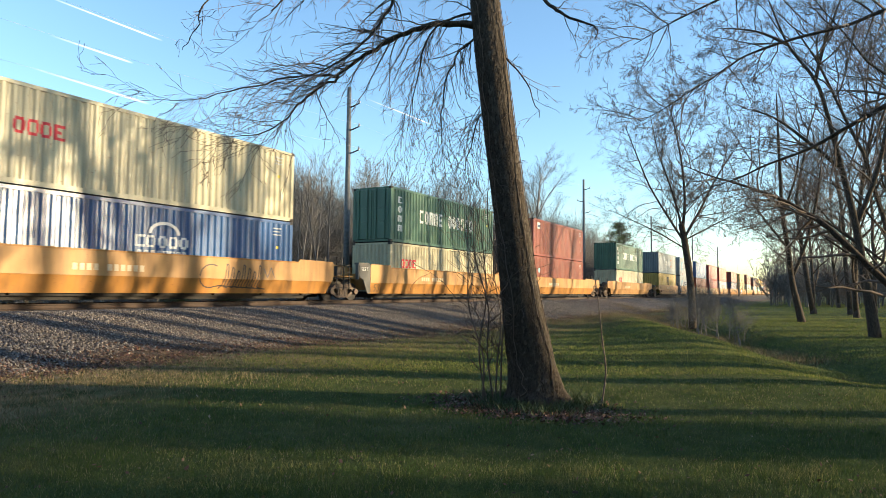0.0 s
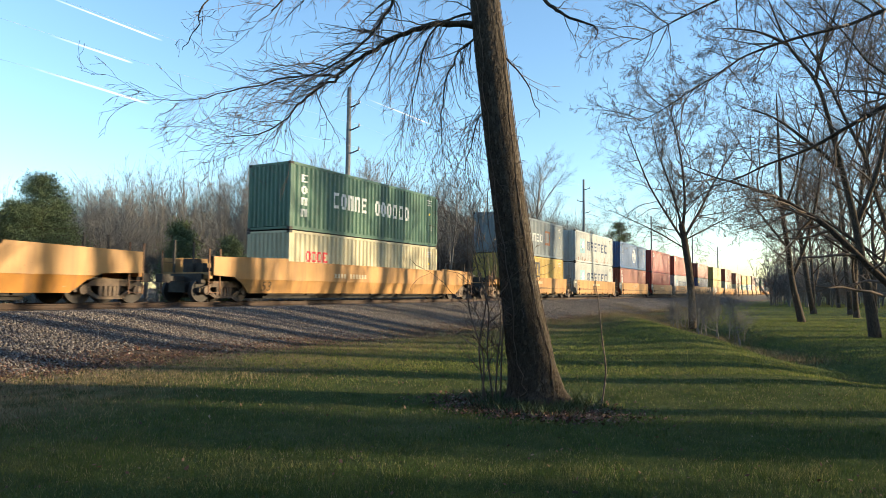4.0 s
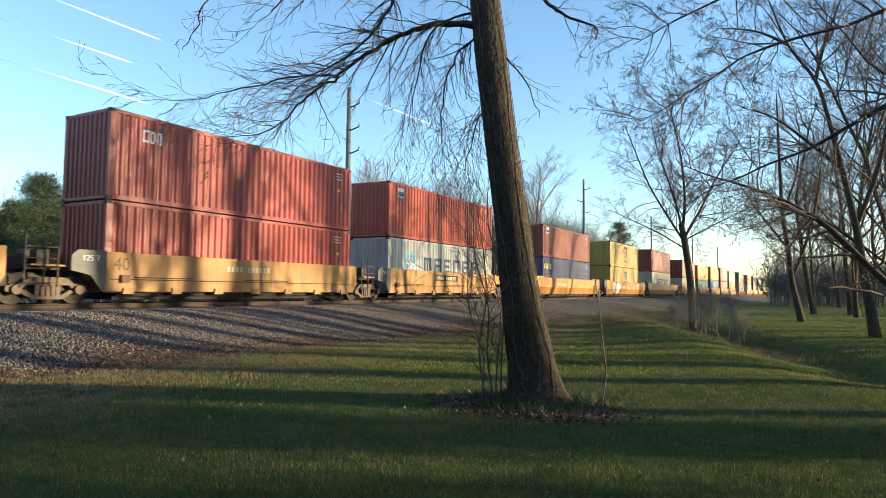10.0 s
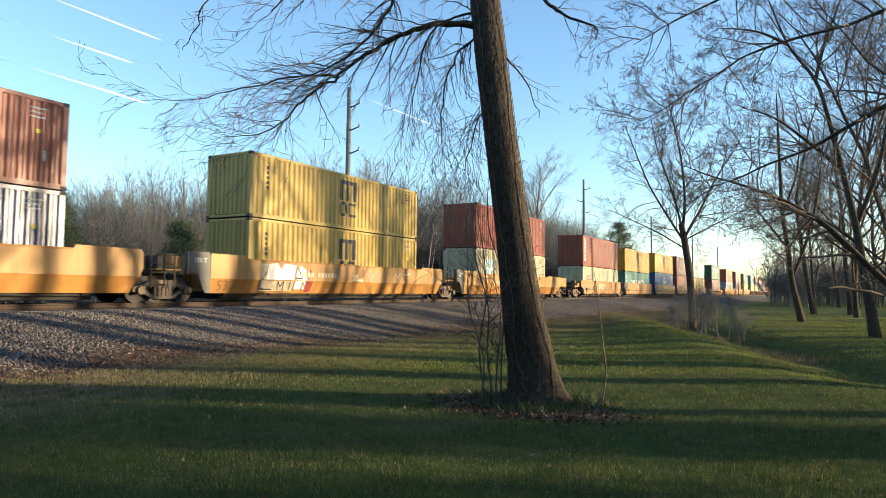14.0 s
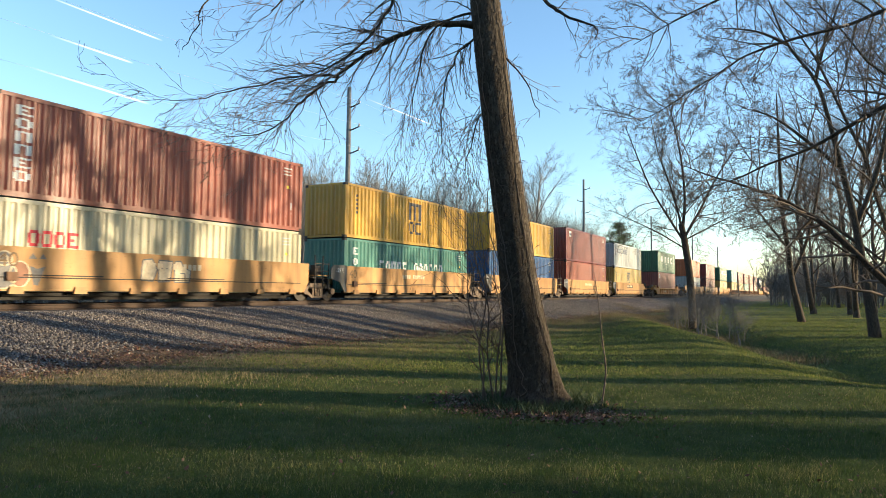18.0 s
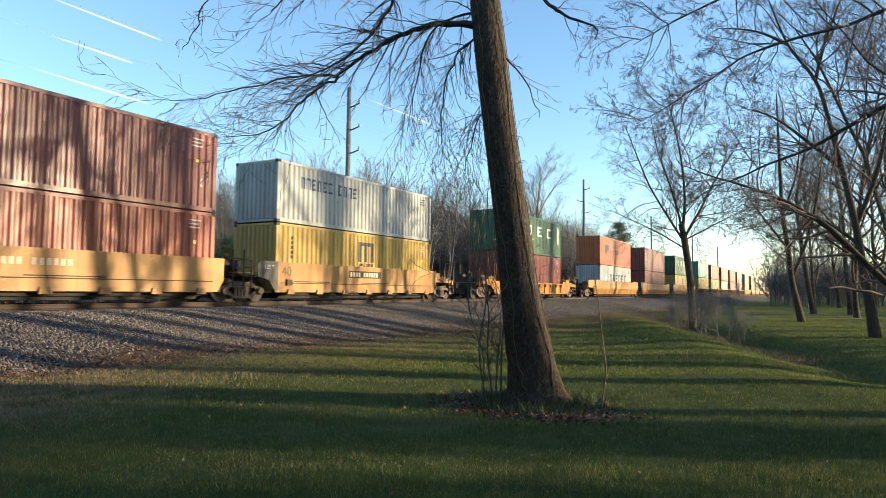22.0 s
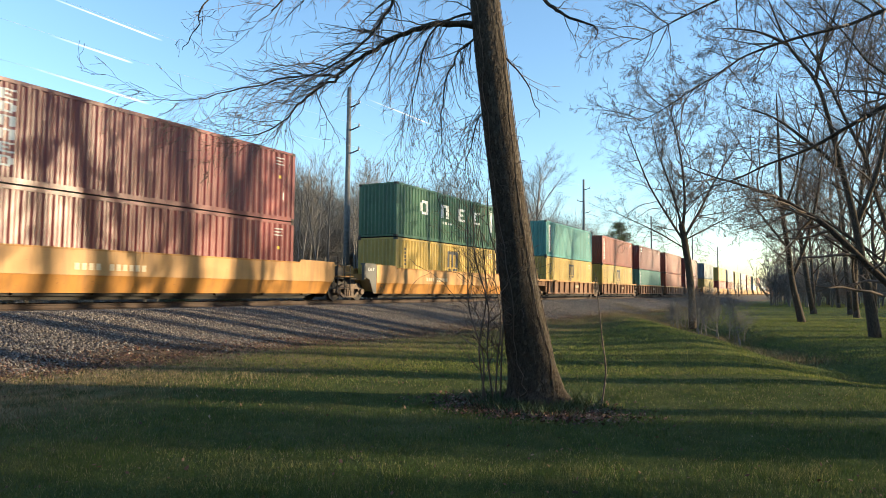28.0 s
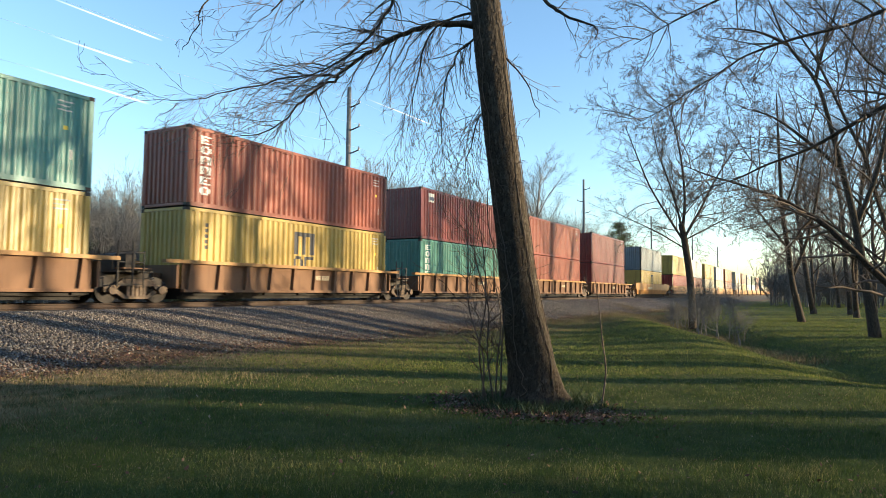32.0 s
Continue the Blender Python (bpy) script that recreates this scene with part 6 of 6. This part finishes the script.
# ---- utility poles and wires ----
poles = [(31.96, 25.2), (78.2, 25.1), (116.2, 25.3), (158, 25.3), (200, 25.3)]
tops = (14.15, 15.4, 14.8, 14.8, 14.8)
for i, ((x, y), h) in enumerate(zip(poles, tops)):
    p = tagged(new("utility_pole"), "weathered grey wooden utility pole with side insulator arms", "utility pole", "poles along the track")
    p.matrix_basis = pose(x, y, 0)
    child("shaft", Geo().tube([Vector((0, 0, -0.3)), Vector((0, 0, h * 0.5)), Vector((0, 0, h))], [0.19, 0.165, 0.13], 10).mesh("shaft", M_POLE, True), p)
    for k in range(3):
        z = h - 1.3 - k * 1.45
        s = -1 if k != 1 or i == 0 else 1
        arm = child("insulator_arm", cached(("arm_pole", s), lambda: Geo().tube([Vector((0, 0, 0)), Vector((0, s * 0.35, 0.06)), Vector((0, s * 0.8, 0.18))], [0.045, 0.05, 0.04], 6).mesh("insulator_arm", M_STEEL)), p, pose(0, 0, z))
        child("insulator", cached("insulator", lambda: Geo().tube([Vector((0, 0, 0)), Vector((0, 0, 0.1)), Vector((0, 0, 0.12)), Vector((0, 0, 0.22))], [0.05, 0.08, 0.05, 0.03], 8).mesh("insulator", M_WIRE)), arm, pose(0, s * 0.8, 0.18))
for k in range(3):
    w = tagged(new("power_line"), "thin overhead power line slung between the poles", "cable", "power lines")
    g = Geo()
    ends = [(-14.0, 25.2, 13.0 - k * 1.45)] + [(x, y - 0.8, h - 1.0 - k * 1.45) for (x, y), h in zip(poles, tops)]
    for a, c in zip(ends, ends[1:]):
        pts = []
        for j in range(13):
            u = j / 12
            pts.append(Vector(a).lerp(Vector(c), u) - UP * 0.7 * 4 * u * (1 - u))
        g.tube(pts, [0.004] * 13, 3)
    child("cable", g.mesh("cable", M_WIRE), w)

# ---- vapour trails high in the sky ----
m_trail, n, l, b = mat("vapour_trail", 1.0)
# Emission stands in for the sunlight on the trails.
trail_glow = n.new("ShaderNodeEmission")
trail_glow.inputs["Color"].default_value, trail_glow.inputs["Strength"].default_value = (1.0, 0.97, 0.93, 1), 0.62
tr = n.new("ShaderNodeBsdfTransparent")
mixs = n.new("ShaderNodeMixShader")
tc = n.new("ShaderNodeTexCoord")
se = n.new("ShaderNodeSeparateXYZ")
l.new(tc.outputs["Generated"], se.inputs[0])
across = n.new("ShaderNodeMath")
across.operation, across.inputs[1].default_value = "PINGPONG", 0.5
l.new(se.outputs[1], across.inputs[0])
along = ramp(n, l, se.outputs[0], (0.0, (0, 0, 0)), (0.6, (0.75,) * 3), (0.85, (1, 1, 1)), (1.0, (0, 0, 0)))
grain = noise_tex(n, l, 0.02, 3)
a1, a2 = n.new("ShaderNodeMath"), n.new("ShaderNodeMath")
a1.operation = a2.operation = "MULTIPLY"
l.new(ramp(n, l, across.outputs[0], (0.05, (0, 0, 0)), (0.4, (1, 1, 1))), a1.inputs[0])
l.new(along, a1.inputs[1])
l.new(a1.outputs[0], a2.inputs[0])
l.new(ramp(n, l, grain, (0.25, (0.55,) * 3), (0.6, (1, 1, 1))), a2.inputs[1])
l.new(a2.outputs[0], mixs.inputs[0])
l.new(tr.outputs[0], mixs.inputs[1])
l.new(trail_glow.outputs[0], mixs.inputs[2])
l.new(mixs.outputs[0], n["Material Output"].inputs[0])
FAR_D = 3200.0


def sky_point(x, y):
    """A point on the far sky, from slopes to the right and up of the view axis."""
    return EYE + (VIEW.to_3x3() @ Vector((x, y, -1))) * FAR_D


for a, c, wide in (((-0.62, 0.391), (-0.425, 0.316), 12), ((-0.60, 0.326), (-0.470, 0.282), 13), ((-0.63, 0.277), (-0.445, 0.220), 14), ((-0.12, 0.230), (-0.015, 0.188), 9)):
    pa, pc = sky_point(*a), sky_point(*c)
    d, back = (pc - pa), (EYE - pa).normalized()
    side = d.normalized().cross(back).normalized()
    t = tagged(new("vapour_trail", mesh_of("vapour_trail", [(0, -wide / 2, 0), (d.length, -wide / 2, 0), (d.length, wide / 2, 0), (0, wide / 2, 0)], [(0, 1, 2, 3)], m_trail)), "thin white aircraft vapour trail in the blue sky", "vapour trail", "vapour trails", kind="structure")
    t.matrix_basis = Matrix.Translation(pa) @ Matrix((d.normalized(), side, d.normalized().cross(side))).transposed().to_4x4()

# ---- grass, stones, leaves and weeds ----
def island_mat(name, *stops, rough=0.85, glow=0.0, patch=None):
    m, n, l, b = mat(name, rough)
    b.inputs["Specular IOR Level"].default_value = 0.45
    geo = n.new("ShaderNodeNewGeometry")
    c = ramp(n, l, geo.outputs["Random Per Island"], *stops)
    if patch:
        lush, dry = patch
        c = blend(n, l, ramp(n, l, noise_tex(n, l, 1.3, 5, rough=0.7), (0.5, (0, 0, 0)), (0.68, (0.75,) * 3)), c, dry)
        c = blend(n, l, ramp(n, l, noise_tex(n, l, 3.1, 4, rough=0.65), (0.5, (0, 0, 0)), (0.64, (0.8,) * 3)), c, lush)
    l.new(c, b.inputs["Base Color"])
    if glow:
        tr = n.new("ShaderNodeBsdfTranslucent")
        l.new(c, tr.inputs["Color"])
        mx = n.new("ShaderNodeMixShader")
        mx.inputs[0].default_value = glow
        l.new(b.outputs[0], mx.inputs[1])
        l.new(tr.outputs[0], mx.inputs[2])
        l.new(mx.outputs[0], n["Material Output"].inputs[0])
    return m


def soup(name, verts, faces, m):
    """A mesh from arrays: verts (n, 3), faces (k, 3)."""
    me = bpy.data.meshes.new(name)
    me.vertices.add(len(verts))
    me.vertices.foreach_set("co", np.ascontiguousarray(verts, np.float32).ravel())
    me.loops.add(faces.size)
    me.loops.foreach_set("vertex_index", np.ascontiguousarray(faces, np.int32).ravel())
    me.polygons.add(len(faces))
    me.polygons.foreach_set("loop_start", np.arange(0, faces.size, 3, dtype=np.int32))
    me.materials.append(m)
    me.update(calc_edges=True)
    return me


rg = np.random.default_rng(4)


def wedge(count, near, far, left=-0.74, right=0.74):
    """Places over the stretch of ground before the viewpoint, thinning out with distance."""
    F = near * np.exp(rg.random(count) * np.log(far / near))
    side = F * rg.uniform(left, right, count)
    return F * math.cos(YAW) + side * math.sin(YAW), F * math.sin(YAW) - side * math.cos(YAW), F


def blades(x, y, h, w, lean):
    z = ground_z(x, y)
    a, b = rg.uniform(0, 2 * np.pi, len(x)), rg.uniform(0, 2 * np.pi, len(x))
    base = np.stack([x, y, z], -1)
    off = np.stack([np.cos(a) * w, np.sin(a) * w, np.zeros_like(a)], -1) / 2
    tip = base + np.stack([np.cos(b) * lean * h, np.sin(b) * lean * h, h], -1)
    v = np.stack([base - off, base + off, tip], 1).reshape(-1, 3)
    return v, np.arange(len(v)).reshape(-1, 3)


m_blade = island_mat("grass_blade", (0.0, (0.042, 0.070, 0.014)), (0.55, (0.092, 0.128, 0.026)), (0.84, (0.155, 0.172, 0.045)), (1.0, (0.34, 0.27, 0.15)), rough=0.95, glow=0.3, patch=((0.045, 0.085, 0.016), (0.165, 0.152, 0.062)))
x, y, F = wedge(330000, 3.4, 40)
keep = (y + 1.3 * np.sin(x * 0.9) * np.sin(x * 0.37 + 1) + rg.normal(0, 0.6, len(x)) < 7.7 + 4.7 * np.clip((x - 5.0) / 7.5, 0, 1)) & ((x - 9.0) ** 2 + (y - 3.5) ** 2 > 0.5)
x, y, F = x[keep], y[keep], F[keep]
tuft = 0.5 + 0.5 * np.sin(x * 2.1 + np.sin(y * 1.7)) * np.sin(y * 2.6 + np.sin(x * 1.3))
v, f = blades(x, y, (0.02 + 0.026 * tuft) * rg.uniform(0.6, 1.5, len(x)), 0.0038 * np.maximum(1, F / 5), rg.uniform(0.1, 0.9, len(x)))
tagged(new("grass", soup("grass", v, f, m_blade)), "short uneven green lawn grass with paler tufts", "grass", kind="stuff")

# the same lawn round about the viewpoint
a, q = rg.uniform(0, 2 * np.pi, 90000), 26 * np.sqrt(rg.random(90000))
x, y = q * np.cos(a) + 4, q * np.sin(a)
ahead, across = x * math.cos(YAW) + y * math.sin(YAW), np.abs(x * math.sin(YAW) - y * math.cos(YAW))
keep = ((ahead < 3.4) | (across > 0.74 * ahead)) & (y < 10.5)
x, y = x[keep], y[keep]
v, f = blades(x, y, rg.uniform(0.03, 0.06, len(x)), 0.012, rg.uniform(0.1, 0.9, len(x)))
tagged(new("side_grass", soup("side_grass", v, f, m_blade)), "short uneven green lawn grass round the viewpoint", "grass", kind="stuff")

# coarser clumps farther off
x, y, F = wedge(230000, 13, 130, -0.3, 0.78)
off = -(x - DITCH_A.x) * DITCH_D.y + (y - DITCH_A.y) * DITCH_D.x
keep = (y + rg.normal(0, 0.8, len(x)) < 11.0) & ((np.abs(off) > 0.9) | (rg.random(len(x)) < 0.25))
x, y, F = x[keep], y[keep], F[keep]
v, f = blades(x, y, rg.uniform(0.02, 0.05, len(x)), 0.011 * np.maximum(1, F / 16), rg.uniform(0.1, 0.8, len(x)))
# Paler than m_blade: low sunlight on the far lawn is put into this colour.
m_far = island_mat("far_grass_sunlit", (0.0, (0.13, 0.155, 0.026)), (0.6, (0.235, 0.245, 0.045)), (1.0, (0.33, 0.30, 0.10)), rough=0.95, glow=0.3, patch=((0.13, 0.18, 0.03), (0.30, 0.25, 0.10)))
tagged(new("far_grass", soup("far_grass", v, f, m_far)), "green grass of the farther lawn, low sunlight painted into its colour", "grass", kind="stuff")

# ballast stones
m_stone = island_mat("stone", (0.0, (0.072, 0.058, 0.05)), (0.5, (0.14, 0.115, 0.098)), (0.9, (0.21, 0.176, 0.148)), (1.0, (0.32, 0.275, 0.23)), rough=0.9)
count = 90000
sx = 5 + 70 * rg.random(count) ** 1.8
sy = rg.uniform(12.2, 18.6, count)
keep = sy + 0.9 * np.sin(sx * 0.8) * np.sin(sx * 0.31 + 2) + rg.normal(0, 0.5, count) > 13.2
sx, sy = sx[keep], sy[keep]
k = len(sx)
octa = np.array([(1, 0, 0), (-1, 0, 0), (0, 1, 0), (0, -1, 0), (0, 0, 1), (0, 0, -0.6)], float)
of = np.array([(0, 2, 4), (2, 1, 4), (1, 3, 4), (3, 0, 4), (2, 0, 5), (1, 2, 5), (3, 1, 5), (0, 3, 5)])
size = rg.uniform(0.015, 0.036, k)[:, None, None] * (1 + np.maximum(0, sx - 25) / 60)[:, None, None]
turn = rg.uniform(0, np.pi, k)
vv = octa[None] * size * rg.uniform(0.65, 1.3, (k, 6, 3))
cs, sn = np.cos(turn)[:, None], np.sin(turn)[:, None]
vv = np.stack([vv[..., 0] * cs - vv[..., 1] * sn, vv[..., 0] * sn + vv[..., 1] * cs, vv[..., 2]], -1)
vv += np.stack([sx, sy, ground_z(sx, sy) + 0.008], -1)[:, None]
ff = (of[None] + 6 * np.arange(k)[:, None, None]).reshape(-1, 3)
tagged(new("ballast_stones", soup("ballast_stones", vv.reshape(-1, 3), ff, m_stone)), "loose grey crushed-stone ballast on the bank", "ballast", kind="stuff")

# dead leaves: along the foot of the bank, round the trunk, strewn on the lawn
m_leaf = island_mat("dead_leaf", (0.0, (0.035, 0.022, 0.014)), (0.6, (0.14, 0.062, 0.04)), (0.94, (0.19, 0.105, 0.065)), (1.0, (0.34, 0.27, 0.19)), rough=0.8)


def leaves(name, x, y, size, m, label, lift=0.012):
    k = len(x)
    c = np.stack([x, y, ground_z(x, y) + lift], -1)
    a = rg.uniform(0, 2 * np.pi, k)
    t = rg.normal(0, 0.5, (k, 2))
    u = np.stack([np.cos(a), np.sin(a), t[:, 0]], -1) * size[:, None]
    w = np.stack([-np.sin(a), np.cos(a), t[:, 1]], -1) * size[:, None] * 0.6
    v = np.stack([c - u, c + w, c + u, c - w], 1)
    v[:, :, 2] = np.maximum(v[:, :, 2], (c[:, 2] - lift + 0.003)[:, None])
    f = (np.array([(0, 1, 2), (0, 2, 3)])[None] + 4 * np.arange(k)[:, None, None]).reshape(-1, 3)
    return tagged(new(name, soup(name, v.reshape(-1, 3), f, m)), label, "leaves", kind="stuff")


lx, ly = 4 + 40 * rg.random(14000) ** 1.5, rg.normal(12.6, 0.7, 14000)
leaves("dead_leaves", lx, ly, rg.uniform(0.02, 0.05, 14000), m_leaf, "brown dead leaves along the foot of the bank")
px, py = rg.normal(8.5, 0.36, 7000), rg.normal(3.5, 0.6, 7000)
leaves("leaf_pile", px, py, rg.uniform(0.012, 0.032, 7000), m_leaf, "reddish brown leaf litter heaped round the trunk", 0.03)
x, y, F = wedge(1300, 3.6, 30)
leaves("strewn_leaves", x[y < 11], y[y < 11], rg.uniform(0.009, 0.024, len(x[y < 11])), m_leaf, "scattered dry leaves on the lawn", 0.04)
# low green growth at the foot of the trunk
m_herb = island_mat("herb", (0.0, (0.02, 0.035, 0.012)), (1.0, (0.07, 0.10, 0.035)), rough=0.6, glow=0.2)
a, q = rg.uniform(0, 2 * np.pi, 3800), np.abs(rg.normal(0, 0.3, 3800)) + 0.36
v, f = blades(8.9 + np.cos(a) * q, 3.58 + np.sin(a) * q, rg.uniform(0.04, 0.2, 3800), 0.02, 0.8)
tagged(new("trunk_herbs", soup("trunk_herbs", v, f, m_herb)), "low green weeds round the foot of the trunk", "weeds", kind="stuff")
# dry weeds in the ditch and along the bank
m_dry = island_mat("dry_weed", (0.0, (0.06, 0.045, 0.022)), (0.7, (0.17, 0.125, 0.065)), (1.0, (0.30, 0.24, 0.14)), rough=0.9, glow=0.2)
u = rg.random(11000)
x = 20 + 38 * u
y = -0.8 + (x - 17) * 0.377 + rg.normal(0.2, 0.7, 11000)
x2 = 24 + 60 * rg.random(12000)
y2 = 11.8 + rg.normal(0, 0.8, 12000)
x, y = np.concatenate([x, x2]), np.concatenate([y, y2])
v, f = blades(x, y, rg.uniform(0.06, 0.3, len(x)) * (0.6 + 0.4 * np.sin(x * 0.7)), 0.012, 0.5)
tagged(new("dry_weeds", soup("dry_weeds", v, f, m_dry)), "dry brown weeds standing in the ditch", "weeds", kind="stuff")
# thin dry grass between the lawn and the leaf litter
x, y = 4 + 46 * rg.random(52000) ** 1.6, rg.normal(10.3, 1.4, 52000)
m_thin = island_mat("thin_grass", (0.0, (0.07, 0.066, 0.022)), (0.45, (0.165, 0.125, 0.062)), (1.0, (0.30, 0.225, 0.125)), rough=0.85, glow=0.2)
v, f = blades(x, y, rg.uniform(0.03, 0.09, len(x)), 0.009 * np.maximum(1, x / 14), rg.uniform(0.2, 1.1, len(x)))
tagged(new("thin_grass", soup("thin_grass", v, f, m_thin)), "thin dry olive-brown grass at the lawn's edge", "grass", kind="stuff")


# ---- what moves ----
def motions():
    """The whole train glides by at one speed; its wheelsets roll."""
    for thing, x, y, z in moving:
        walk(thing, [(0.0, pose(x, y, z)), (16.0, pose(x - SPEED * 16, y, z)), (32.0, pose(x - SPEED * 32, y, z))])
    step = -math.degrees(SPEED / FPS / 0.42)
    keyed = {}
    for wheel, wx in wheels:
        if wx not in keyed:
            walk(wheel, [(k / FPS, pose(wx, 0, 0.42) @ Matrix.Rotation(radians(step * k), 4, "Y")) for k in range(32 * FPS + 1)])
            keyed[wx] = wheel.animation_data
        else:
            wheel.rotation_mode = "QUATERNION"
            wheel.animation_data_create()
            wheel.animation_data.action = keyed[wx].action
            wheel.animation_data.action_slot = keyed[wx].action_slot


motions()
